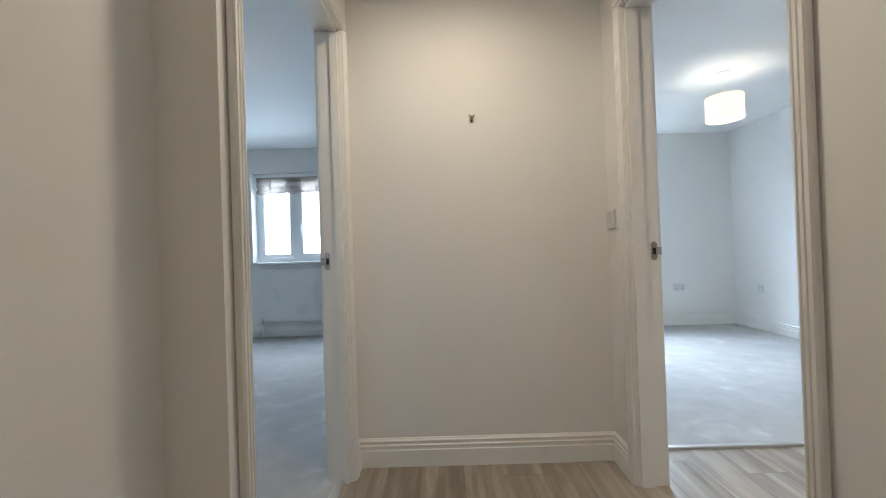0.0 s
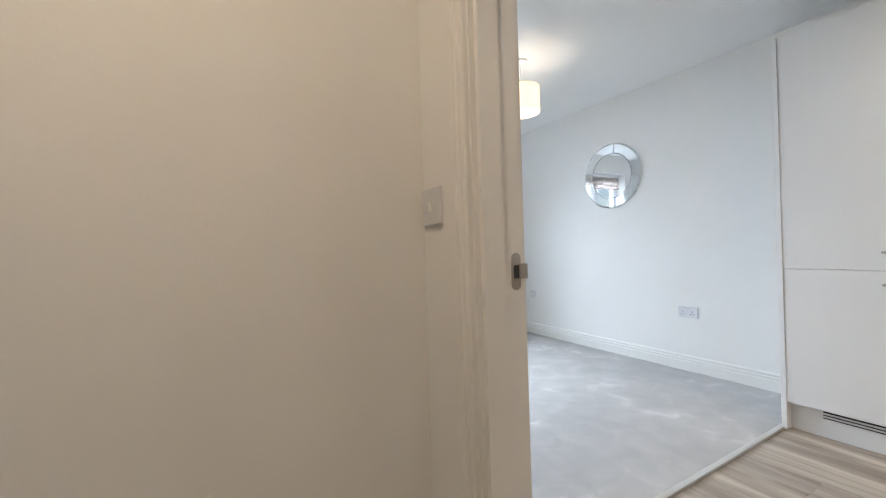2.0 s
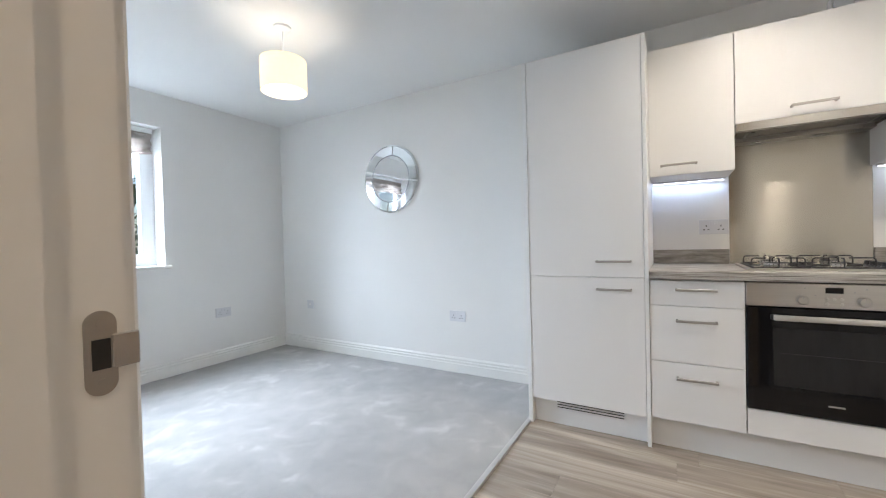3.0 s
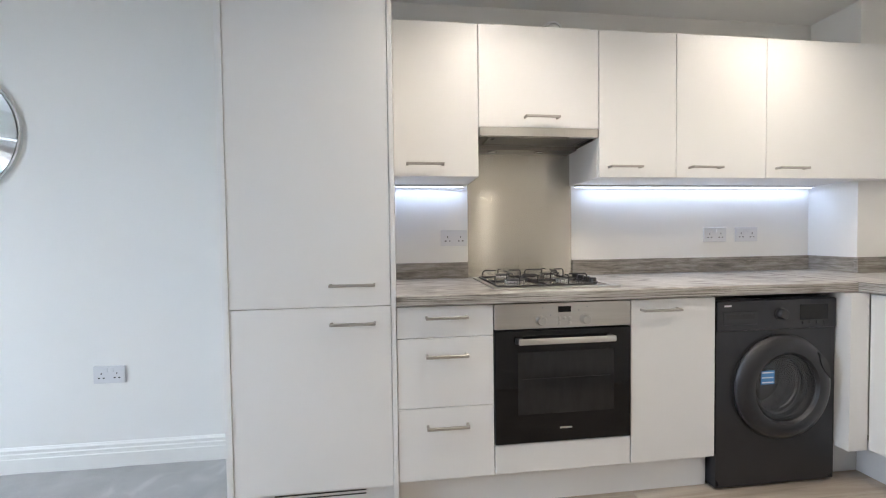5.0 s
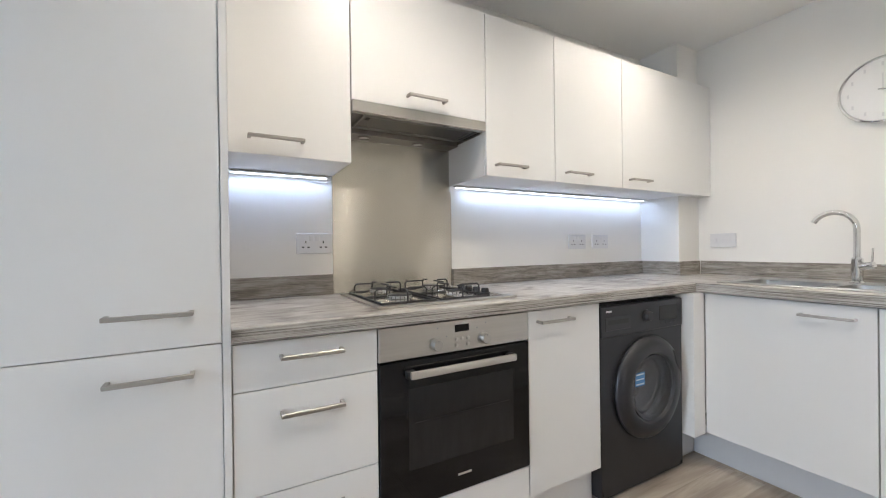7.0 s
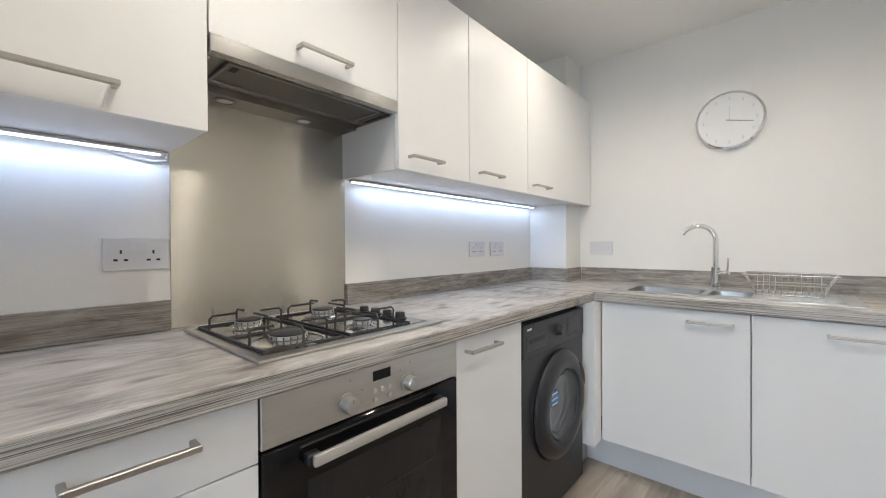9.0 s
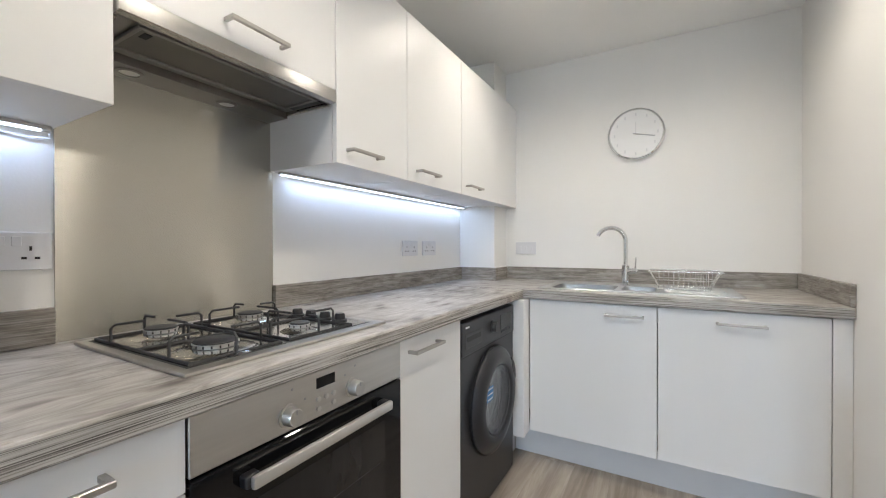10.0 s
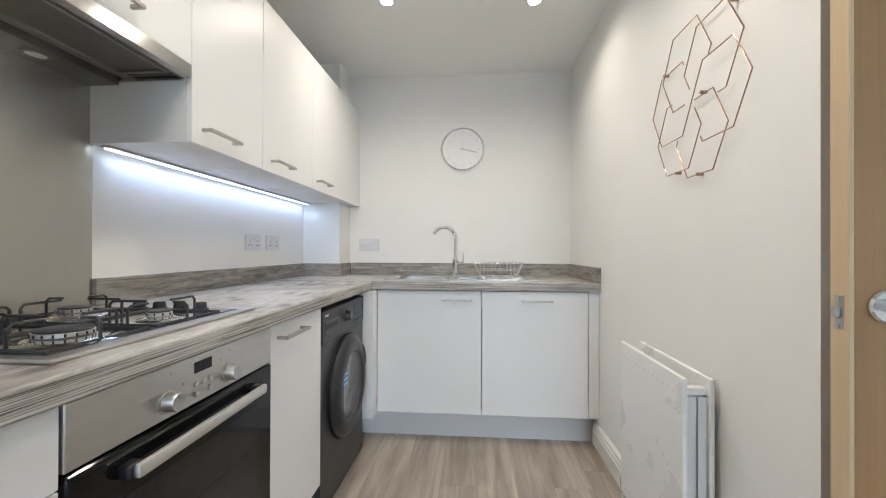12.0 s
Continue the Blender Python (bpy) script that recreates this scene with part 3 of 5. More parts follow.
doorway("door_frame_living", XH1, XR, DR0, DR1, 1, "white painted timber door lining and grooved architrave")
doorway("door_frame_bedroom", XH0 - 0.10, XH0, DL0, DL1, -1, "white painted timber door lining and grooved architrave")

# the oak door, standing open into the living room
door = thing("oak_door", (1.212, 0.272, 0), "oak veneered flush door standing open with chrome lever", "door", rz=-8.4)
DW = 0.852
part("leaf", B(0.006, DW - 0.008, -0.0435, -0.0005, 0.006, 2.022), OAK, door, local=True)
part("lipping", B(DW - 0.008, DW, -0.044, 0, 0.006, 2.022, bevel=0.001), OAKEDGE, door, "pale oak door edge", local=True)
face = part("latch_plate", B(DW - 0.0005, DW + 0.0015, -0.033, -0.011, 0.96, 1.02, bevel=0.0008), NICKEL, door, "nickel latch faceplate", local=True)
part("latch_bolt", B(DW, DW + 0.010, -0.028, -0.016, 0.98, 1.0, bevel=0.002), NICKEL, face, local=True)
for z in (0.966, 1.014):
    part("screw", C((DW + 0.001, -0.022, z), (1, 0, 0), 0.004, 0.0015, n=10), NICKEL, face, local=True)
for s, y in ((1, 0.0), (-1, -0.044)):
    rose = part("handle_rose", L((DW - 0.052, y, 1.004), (0, s, 0), [(0.0, 0.0), (0.0285, 0.0), (0.0285, 0.006), (0.025, 0.010), (0.0, 0.010)], 32), CHROME, door, "round chrome rose", smooth=True, local=True)
    pts = [(DW - 0.052, y + s * 0.008, 1.004), (DW - 0.052, y + s * 0.040, 1.004)] + [(DW - 0.052 - 0.012 * k, y + s * (0.046 + 0.004 * math.sin(k * 0.35)), 1.004 + 0.0008 * k) for k in range(1, 11)]
    part("lever", T(pts, 0.0095, 12), CHROME, rose, "curved chrome lever", smooth=True, local=True)
for z in (0.25, 1.0, 1.78):
    part("hinge", C((0.0, 0.004, z), (0, 0, 1), 0.006, 0.1, n=12), NICKEL, door, local=True)


# windows
def window(name, x0, x1, y, z0, z1, mullion, label):
    w = thing(name, ((x0 + x1) / 2, y, z0), label, "window", kind="structure")
    f = 0.06
    fr = bmesh.new()
    for b in ((x0, x1, y, y + 0.07, z0, z0 + f), (x0, x1, y, y + 0.07, z1 - f, z1), (x0, x0 + f, y, y + 0.07, z0 + f, z1 - f), (x1 - f, x1, y, y + 0.07, z0 + f, z1 - f), (mullion - 0.04, mullion + 0.04, y, y + 0.07, z0 + f, z1 - f)):
        box(fr, *b)
    part("window_frame", fr, UPVC, w)
    for a, b in ((x0 + f, mullion - 0.04), (mullion + 0.04, x1 - f)):
        sash = bmesh.new()
        g = 0.045
        for q in ((a, b, y - 0.012, y + 0.05, z0 + f, z0 + f + g), (a, b, y - 0.012, y + 0.05, z1 - f - g, z1 - f), (a, a + g, y - 0.012, y + 0.05, z0 + f + g, z1 - f - g), (b - g, b, y - 0.012, y + 0.05, z0 + f + g, z1 - f - g)):
            box(sash, *q)
        s = part("sash", sash, UPVC, w)
        pane = part("pane", B(a + g, b - g, y + 0.018, y + 0.024, z0 + f + g, z1 - f - g), GLASS, s)
        pane.visible_shadow = False
        hx = b - g / 2 if a < mullion - 0.1 and b < mullion else a + g / 2
        hn = part("window_handle", box(B(hx - 0.012, hx + 0.012, y - 0.022, y - 0.012, z0 + 0.42, z0 + 0.50), hx - 0.009, hx + 0.009, y - 0.05, y - 0.034, z0 + 0.36, z0 + 0.49), UPVC, s)
        tube_bm = C((hx, y - 0.012, z0 + 0.46), (0, -1, 0), 0.008, 0.03, n=10)
        part("handle_neck", tube_bm, UPVC, s)
    return w


window("window_living", LW[0], LW[1], YN + 0.16, LW[2], LW[3], 2.085, "white double-glazed casement window in a plaster reveal")
window("window_bedroom", BW[0], BW[1], 4.54, BW[2], BW[3], -1.645, "white double-glazed casement window in a plaster reveal")
solo("window_sill_living", B(LW[0] - 0.04, LW[1] + 0.04, YN - 0.035, YN + 0.16, LW[2] - 0.022, LW[2] + 0.003, bevel=0.006, segments=2), TRIM, "white painted timber window board", "window sill", kind="structure")
solo("window_sill_bedroom", B(BW[0] - 0.04, BW[1] + 0.04, 4.365, 4.54, BW[2] - 0.022, BW[2] + 0.003, bevel=0.006, segments=2), TRIM, "white painted timber window board", "window sill", kind="structure")


def blind(name, x0, x1, y, z0, z1, ties, label):
    """A raised fabric blind: bunched folds below a head rail."""
    t = thing(name, ((x0 + x1) / 2, y, z1), label, "blind")
    part("head_rail", B(x0, x1, y - 0.03, y + 0.02, z1 - 0.04, z1, bevel=0.004), UPVC, t)
    bm = bmesh.new()
    nx, nz = 60, 14
    rows = []
    for j in range(nz + 1):
        v = j / nz
        row = []
        for i in range(nx + 1):
            u = i / nx
            sag = 0.022 * abs(math.sin(math.pi * ties * u)) * v
            row.append(bm.verts.new((x0 + 0.01 + (x1 - x0 - 0.02) * u, y - 0.02 - 0.016 * math.sin(v * 15) * (0.4 + 0.6 * v) + 0.006 * noise.noise((u * 14, v * 5, 2)), z1 - 0.04 - (z1 - z0 - 0.06) * v - sag)))
        rows.append(row)
    for a, b in zip(rows, rows[1:]):
        for i in range(nx):
            bm.faces.new((a[i], a[i + 1], b[i + 1], b[i]))
    bmesh.ops.solidify(bm, geom=bm.faces[:], thickness=0.003)
    part("fabric", bm, BLIND, t, "bunched taupe fabric", smooth=True)
    for k in range(1, ties):
        x = x0 + (x1 - x0) * k / ties
        part("tie", B(x - 0.008, x + 0.008, y - 0.05, y - 0.046, z0 + 0.005, z1 - 0.04), BLIND, t)
    return t


blind("living_blind", LW[0] + 0.02, LW[1] - 0.02, YN + 0.12, 1.88, LW[3] - 0.005, 3, "taupe fabric blind drawn up at the window head")
blind("bedroom_blind", BW[0] + 0.02, BW[1] - 0.02, 4.51, 1.83, BW[3] - 0.005, 5, "grey fabric blind tied up in folds at the window")


# outside: trees beyond the living room window
def tree(x, y, h, seed):
    rnd = random.Random(seed)
    t = thing("tree", (x, y, -3.0), "leafy green tree outside the window", "tree", "trees outside")
    part("trunk", T([(x, y, -3.0), (x + 0.1, y, -1.0), (x - 0.05, y + 0.1, 1.0), (x, y, h - 1.2)], 0.14, 10), BARK, t, smooth=True)
    bm = bmesh.new()
    for _ in range(2600):
        d = Vector((rnd.gauss(0, 1), rnd.gauss(0, 1), rnd.gauss(0, 1))).normalized() * rnd.uniform(0.35, 1.0) ** 0.6
        lump = 1 + 0.3 * noise.noise(d * 2.3 + Vector((seed, 0, 0)))
        p = Vector((x, y, h - 1.9)) + Vector((d.x * 1.9, d.y * 1.7, d.z * 2.2)) * lump
        u = Vector((rnd.uniform(-1, 1), rnd.uniform(-1, 1), rnd.uniform(-1, 1))).normalized() * rnd.uniform(0.07, 0.14)
        w = u.orthogonal().normalized() * u.length * 0.6
        bm.faces.new([bm.verts.new(p + q) for q in (-u, w, u, -w)])
    part("crown", bm, LEAF, t)
    return t


for k, (tx, ty, th) in enumerate(((-1.6, 12.5, 3.4), (1.2, 11.0, 2.9), (3.6, 13.0, 3.6), (6.0, 11.5, 3.0))):
    tree(tx, ty, th, k + 3)


# ---- kitchen ----
XF = 3.30          # front of the base units
XU = 3.546         # front of the wall units
YF = -1.367        # front of the sink units


def bar_handle(parent, a, b, out, label="brushed nickel bar handle"):
    """A square bar on two short feet between a and b; out points away from the door."""
    a, b, o = Vector(a), Vector(b), Vector(out)
    d = (b - a).normalized()
    bm = bmesh.new()
    up = Vector((0, 0, 1))
    for p0, p1, r in ((a, b, 0.0055),):
        lo = p0 + o * 0.026 - up * r
        hi = p1 + o * 0.037 + up * r
        box(bm, lo.x, hi.x, lo.y, hi.y, lo.z, hi.z, bevel=0.0016)
    for p in (a + d * 0.005, b - d * 0.005):
        lo = p - d * 0.005 - up * 0.005
        hi = p + d * 0.005 + up * 0.005 + o * 0.028
        box(bm, lo.x, hi.x, lo.y, hi.y, lo.z, hi.z, bevel=0.001)
    return part("handle", bm, NICKEL, parent, label)


def front(parent, name, lo, hi):
    return part(name, B(lo[0], hi[0], lo[1], hi[1], lo[2], hi[2], bevel=0.001), CAB, parent)


T18 = 0.018
# tall fridge housing
fr = thing("fridge_housing", (3.6, 1.05, 0), "tall white integrated fridge freezer housing with two doors", "tall cabinet")
part("side_panel", B(XF - 0.004, XE, 0.727, 0.7455, 0, 2.128, bevel=0.001), CAB, fr)
part("side_panel", B(XF - 0.004, XE, 1.353, 1.377, 0, 2.128, bevel=0.001), CAB, fr)
part("body", B(XF + 0.024, XE - 0.002, 0.7465, 1.352, 0.15, 2.122), CARCASS, fr)
up = front(fr, "door", (XF, 0.7475, 0.8775), (XF + T18, 1.3515, 2.125))
bar_handle(up, (XF, 0.980, 0.962), (XF, 0.806, 0.962), (-1, 0, 0))
lo = front(fr, "door", (XF, 0.7475, 0.152), (XF + T18, 1.3515, 0.8745))
bar_handle(lo, (XF, 0.980, 0.812), (XF, 0.806, 0.812), (-1, 0, 0))
pl = part("plinth", B(XF + 0.05, XF + 0.066, 0.7465, 1.352, 0, 0.148), CAB, fr)
for k in range(3):
    part("vent_slot", B(XF + 0.047, XF + 0.0505, 0.86, 1.22, 0.098 + 0.015 * k, 0.103 + 0.015 * k + (0.006 if k == 2 else 0)), SLOT, pl)
part("vent_frame", B(XF + 0.048, XF + 0.052, 0.85, 1.23, 0.090, 0.142, bevel=0.001), CAB, pl)


def base_body(parent, y0, y1):
    part("body", B(XF + 0.024, XE - 0.03, y0 + 0.002, y1 - 0.002, 0.155, 0.872), CARCASS, parent)


dr = thing("drawer_unit", (3.6, 0.53, 0), "white three-drawer kitchen base unit", "base cabinet", "kitchen base units")
base_body(dr, 0.333, 0.725)
for z0, z1, hz in ((0.7410, 0.866, 0.823), (0.4570, 0.738, 0.669), (0.160, 0.454, 0.382)):
    d = front(dr, "drawer_front", (XF, 0.3345, z0), (XF + T18, 0.7245, z1))
    bar_handle(d, (XF, 0.612, hz), (XF, 0.440, hz), (-1, 0, 0))
bu = thing("base_unit", (3.6, -0.46, 0), "narrow white kitchen base unit with one door", "base cabinet", "kitchen base units")
base_body(bu, -0.660, -0.264)
d = front(bu, "door", (XF, -0.658, 0.160), (XF + T18, -0.266, 0.866))
bar_handle(d, (XF, -0.305, 0.823), (XF, -0.480, 0.823), (-1, 0, 0))
solo("plinth", B(XF + 0.055, XF + 0.071, -0.662, 0.726, 0, 0.150), CAB, "white kitchen plinth board", "plinth", kind="structure")

# built-under oven
ov = thing("built_in_oven", (3.6, 0.034, 0), "stainless steel and black glass built-in electric oven", "oven")
O0, O1 = -0.262, 0.331
part("body", B(XF + 0.03, XE - 0.05, O0 + 0.01, O1 - 0.01, 0.285, 0.868), BLACK, ov)
part("trim_panel", B(XF, XF + T18, O0 + 0.001, O1 - 0.001, 0.160, 0.279, bevel=0.0015), CAB, ov, "white panel below the oven")
pn = part("control_panel", B(XF - 0.004, XF + 0.03, O0, O1, 0.760, 0.866, bevel=0.002), STEEL, ov, "brushed steel control panel")
for y in (0.136, -0.056):
    k = part("knob", L((XF - 0.004, y, 0.795), (-1, 0, 0), [(0.0, 0.0), (0.024, 0.0), (0.024, 0.003), (0.0195, 0.004), (0.0185, 0.024), (0.0165, 0.027), (0.0, 0.027)], 32), KNOBMET, pn, "round silver knob", smooth=True)
    part("marker", B(XF - 0.0325, XF - 0.0305, y - 0.0008, y + 0.0008, 0.802, 0.812), ALU, k)
part("display", B(XF - 0.0052, XF - 0.003, 0.004, 0.060, 0.826, 0.850), BLACKGLASS, pn, "small black clock display")
for y, z in ((0.055, 0.802), (0.032, 0.802), (0.009, 0.802), (0.055, 0.781), (0.009, 0.781)):
    part("button", C((XF - 0.004, y, z), (-1, 0, 0), 0.0062, 0.005, n=16, bevel=0.001), SILVER, pn, smooth=True)
for y, z in ((0.126, 0.846), (-0.066, 0.846), (-0.03, 0.832), (0.092, 0.815)):
    part("print", B(XF - 0.0046, XF - 0.0035, y - 0.0028, y + 0.0028, z - 0.0024, z + 0.0024), ALU, pn)
od = part("oven_door", B(XF - 0.006, XF + 0.03, O0 + 0.001, O1 - 0.001, 0.284, 0.755, bevel=0.0025), BLACKGLASS, ov, "black glass oven door")
part("oven_window", B(XF - 0.0068, XF - 0.004, -0.185, 0.235, 0.405, 0.665), OVENWIN, od, "smoked oven window")
for z in (0.552,):
    part("rack_wire", B(XF - 0.0072, XF - 0.0064, -0.165, 0.215, z, z + 0.0016), BLACK, od)
bm = B(XF - 0.041, XF - 0.027, -0.178, 0.238, 0.702, 0.727, bevel=0.005, segments=2)
hd = part("oven_handle", bm, SILVER, od, "satin silver oven handle", smooth=True)
for y0, y1 in ((-0.180, -0.150), (0.214, 0.246)):
    part("handle_bracket", B(XF - 0.0285, XF - 0.004, y0, y1, 0.702, 0.727, bevel=0.006, segments=3), BLACK, hd, "black plastic handle end", smooth=True)
part("badge", B(XF - 0.0068, XF - 0.0055, 0.002, 0.055, 0.338, 0.345), SILVER, od, "small silver badge bar")

# washing machine
wm = thing("washing_machine", (3.6, -0.965, 0), "anthracite grey front-loading washing machine under the worktop", "washing machine")
W0, W1 = -1.262, -0.668
CY, CZ = -0.982, 0.455
part("body", B(XF + 0.130, XE - 0.03, W0, W1, 0.012, 0.846, bevel=0.004), ANTHRACITE, wm)
for b in ((W0, W0 + 0.006, 0.012, 0.846), (W1 - 0.006, W1, 0.012, 0.846), (W0 + 0.0065, W1 - 0.0065, 0.012, 0.018), (W0 + 0.0065, W1 - 0.0065, 0.840, 0.846)):
    part("casing_edge", B(XF + 0.0045, XF + 0.1295, *b), ANTHRACITE, wm)
bm = bmesh.new()
rings = []
for depth, hole in ((0.004, True), (0.004, False), (0.014, True)):
    ring = []
    for k in range(64):
        a = 2 * math.pi * k / 64
        cy, cz = math.cos(a), math.sin(a)
        reach = 0.165 if hole else min(((W1 - CY) if cy > 0 else (CY - W0)) / max(abs(cy), 1e-6), ((0.846 - CZ) if cz > 0 else (CZ - 0.012)) / max(abs(cz), 1e-6))
        ring.append(bm.verts.new((XF + depth, CY + reach * cy, CZ + reach * cz)))
    rings.append(ring)
for ra, rb in ((rings[1], rings[0]), (rings[0], rings[2])):
    for k in range(64):
        bm.faces.new((ra[k], ra[(k + 1) % 64], rb[(k + 1) % 64], rb[k]))
part("front_panel", bm, ANTHRACITE, wm)
part("top_shadow_gap", B(XF + 0.03, XE - 0.03, W0 + 0.002, W1 - 0.002, 0.846, 0.850), DARKPLASTIC, wm)
cp = part("control_panel", B(XF - 0.002, XF + 0.03, W0, W1, 0.712, 0.845, bevel=0.004, segments=2), ANTHRACITE, wm)
dw = part("detergent_drawer", B(XF - 0.0035, XF + 0.01, -0.865, -0.693, 0.738, 0.800, bevel=0.003), DARKPLASTIC, cp)
part("grip_recess", B(XF - 0.0045, XF - 0.002, -0.845, -0.713, 0.766, 0.786), SLOT, dw)
part("badge", B(XF - 0.0026, XF - 0.001, -0.735, -0.700, 0.820, 0.828), PAPER, cp, "small white badge bar")
part("dial", L((XF - 0.002, -0.975, 0.783), (-1, 0, 0), [(0.0, 0.0), (0.030, 0.0), (0.029, 0.004), (0.024, 0.005), (0.022, 0.022), (0.019, 0.025), (0, 0.025)], 32), DARKPLASTIC, cp, "round black programme dial", smooth=True)
part("display", B(XF - 0.003, XF - 0.001, -1.215, -1.075, 0.752, 0.820), BLACKGLASS, cp, "dark display window")
for k in range(4):
    part("button", C((XF - 0.002, -1.090 - 0.036 * k, 0.738), (-1, 0, 0), 0.006, 0.003, n=12), DARKPLASTIC, cp)
part("seam", B(XF + 0.0025, XF + 0.01, W0 + 0.002, W1 - 0.002, 0.706, 0.711), SLOT, wm)
dd = part("porthole_door", L((XF + 0.004, CY, CZ), (-1, 0, 0), [(0.232, 0.0), (0.236, 0.012), (0.230, 0.026), (0.205, 0.040), (0.172, 0.044), (0.160, 0.040), (0.150, 0.022)], 56), ANTHRACITE, wm, "wide dark porthole door ring", smooth=True)
part("drum", L((XF + 0.004, CY, CZ), (-1, 0, 0), [(0.158, 0.026), (0.152, -0.012), (0.140, -0.020), (0.136, -0.026), (0.152, -0.030), (0.160, -0.085), (0.150, -0.108), (0.0, -0.116)], 48), DRUM, dd, "steel drum behind the glass", smooth=True)
# black disc stands in for the shade deep in the drum
part("drum_shade", C((XF + 0.1165, CY, CZ), (-1, 0, 0), 0.112, 0.005, n=40), SLOT, dd, "black disc painting the shade inside the drum")
part("gasket", L((XF + 0.004, CY, CZ), (-1, 0, 0), [(0.152, -0.010), (0.134, -0.012), (0.128, -0.020), (0.134, -0.027), (0.146, -0.026)], 48), BLACK, dd, "dark rubber door seal", smooth=True)
gl = part("door_glass", L((XF + 0.004, CY, CZ), (-1, 0, 0), [(0.154, 0.030), (0.150, 0.034), (0.130, 0.030), (0.09, 0.024), (0.0, 0.021), (0.0, 0.017), (0.09, 0.020), (0.130, 0.026)], 48), SMOKED, dd, "smoked glass bowl of the door", smooth=True)
gl.visible_shadow = False
gb = bmesh.new()
edge_in, edge_out = [], []
for k in range(15):
    a, w = radians(10 + 36 * k / 14), math.sin(math.pi * k / 14)
    for row, rad, dep in ((edge_in, 0.214 - 0.026 * w, 0.0385 + 0.004 * w), (edge_out, 0.214 + 0.012 * w, 0.0375)):
        row.append([gb.verts.new((XF + 0.004 - dep - q, CY - rad * math.cos(a), CZ + rad * math.sin(a))) for q in (-0.006, 0.0025)])
for k in range(14):
    for level in (0, 1):
        gb.faces.new((edge_in[k][level], edge_in[k + 1][level], edge_out[k + 1][level], edge_out[k][level]))
    for row in (edge_in, edge_out):
        gb.faces.new((row[k][0], row[k + 1][0], row[k + 1][1], row[k][1]))
bmesh.ops.remove_doubles(gb, verts=gb.verts, dist=0.0002)
part("door_grip", gb, SLOT, dd, "crescent-shaped black door grip")
# flat black ring paints the shadow line where door meets panel
part("door_shadow_ring", L((XF + 0.0035, CY, CZ), (-1, 0, 0), [(0.234, 0.0), (0.243, 0.0), (0.243, 0.002), (0.234, 0.002)], 56), SLOT, dd, "black ring painting the shadow line round the door", smooth=True)
# chrome ring and bumps added to imitate glints seen through the door glass
part("drum_lip", L((XF + 0.004, CY, CZ), (-1, 0, 0), [(0.126, -0.034), (0.122, -0.030), (0.118, -0.034), (0.122, -0.038), (0.126, -0.034)], 48), CHROME, dd, "chrome drum lip added for the bright arc of light", smooth=True)
for k in range(9):
    a, rr = radians(205 + 17 * k), 0.138 if k % 2 else 0.146
    part("drum_glint", L((XF + 0.004 + (0.058 if k % 3 else 0.070), CY + rr * math.cos(a), CZ + rr * math.sin(a)), (0, -math.cos(a), -math.sin(a)), [(0.006, 0.0), (0.0045, 0.004), (0.0, 0.0055)], 10), CHROME, dd, smooth=True)
part("sticker", B(XF - 0.0275, XF - 0.0265, -0.922, -0.856, 0.478, 0.538), BLUE, dd, "blue and white energy sticker")
for z in (0.484, 0.505, 0.527):
    part("sticker_print", B(XF - 0.0282, XF - 0.0274, -0.916, -0.862, z, z + 0.005), PAPER, dd)
for k in range(24):
    a, rr = 2 * math.pi * k / 24, 0.118 if k % 2 else 0.100
    part("drum_hole", C((XF + 0.1125, CY + rr * math.cos(a), CZ + rr * math.sin(a)), (-1, 0, 0), 0.0045, 0.004, n=8), SLOT, dd)
for y in (W0 + 0.06, W1 - 0.06):
    for x in (XF + 0.06, XE - 0.09):
        part("foot", C((x, y, 0), (0, 0, 1), 0.02, 0.014, n=12), SLOT, wm)

# corner panel and sink units
cn = thing("corner_panel", (3.5, -1.28, 0), "white corner post and end panel beside the washing machine", "panel")
part("end_panel", B(XF + 0.070, XE - 0.03, -1.288, -1.270, 0, 0.870, bevel=0.001), CAB, cn)
part("corner_post", B(3.248, XF + 0.069, YF, -1.2705, 0.160, 0.869, bevel=0.001), CAB, cn)
part("plinth_return", B(XF + 0.056, XF + 0.0695, YF - 0.087, -1.272, 0, 0.159), PLINTH, cn, "pale grey plinth return")


def sink_unit(x0, x1, h0, h1, label):
    u = thing("sink_unit", ((x0 + x1) / 2, -1.7, 0), label, "base cabinet", "kitchen base units")
    part("body", B(x0 + 0.002, x1 - 0.002, YF - 0.60, YF - 0.024, 0.160, 0.690), CARCASS, u)
    d = part("door", B(x0, x1, YF - T18, YF, 0.165, 0.866, bevel=0.0016), CAB, u)
    bar_handle(d, (h0, YF, 0.816), (h1, YF, 0.816), (0, 1, 0))
    return u


sink_unit(2.648, 3.245, 2.700, 2.872, "white sink base unit with one door and bar handle")
sink_unit(2.056, 2.644, 2.252, 2.425, "white base unit with one door beside the side wall")
solo("filler_panel", B(XW + 0.001, 2.053, YF - T18, YF, 0.165, 0.868, bevel=0.001), CAB, "narrow white filler panel against the side wall", "panel")
solo("sink_plinth", B(XW + 0.001, XF + 0.055, YF - 0.105, YF - 0.088, 0, 0.160), PLINTH, "pale grey kitchen plinth board under the sink units", "plinth", kind="structure")

# worktop: two runs with a rounded front edge, opened for the sink
WT0, WT1 = 0.873, 0.918
SX0, SX1, SY0, SY1 = 2.33, 3.20, -1.84, -1.45


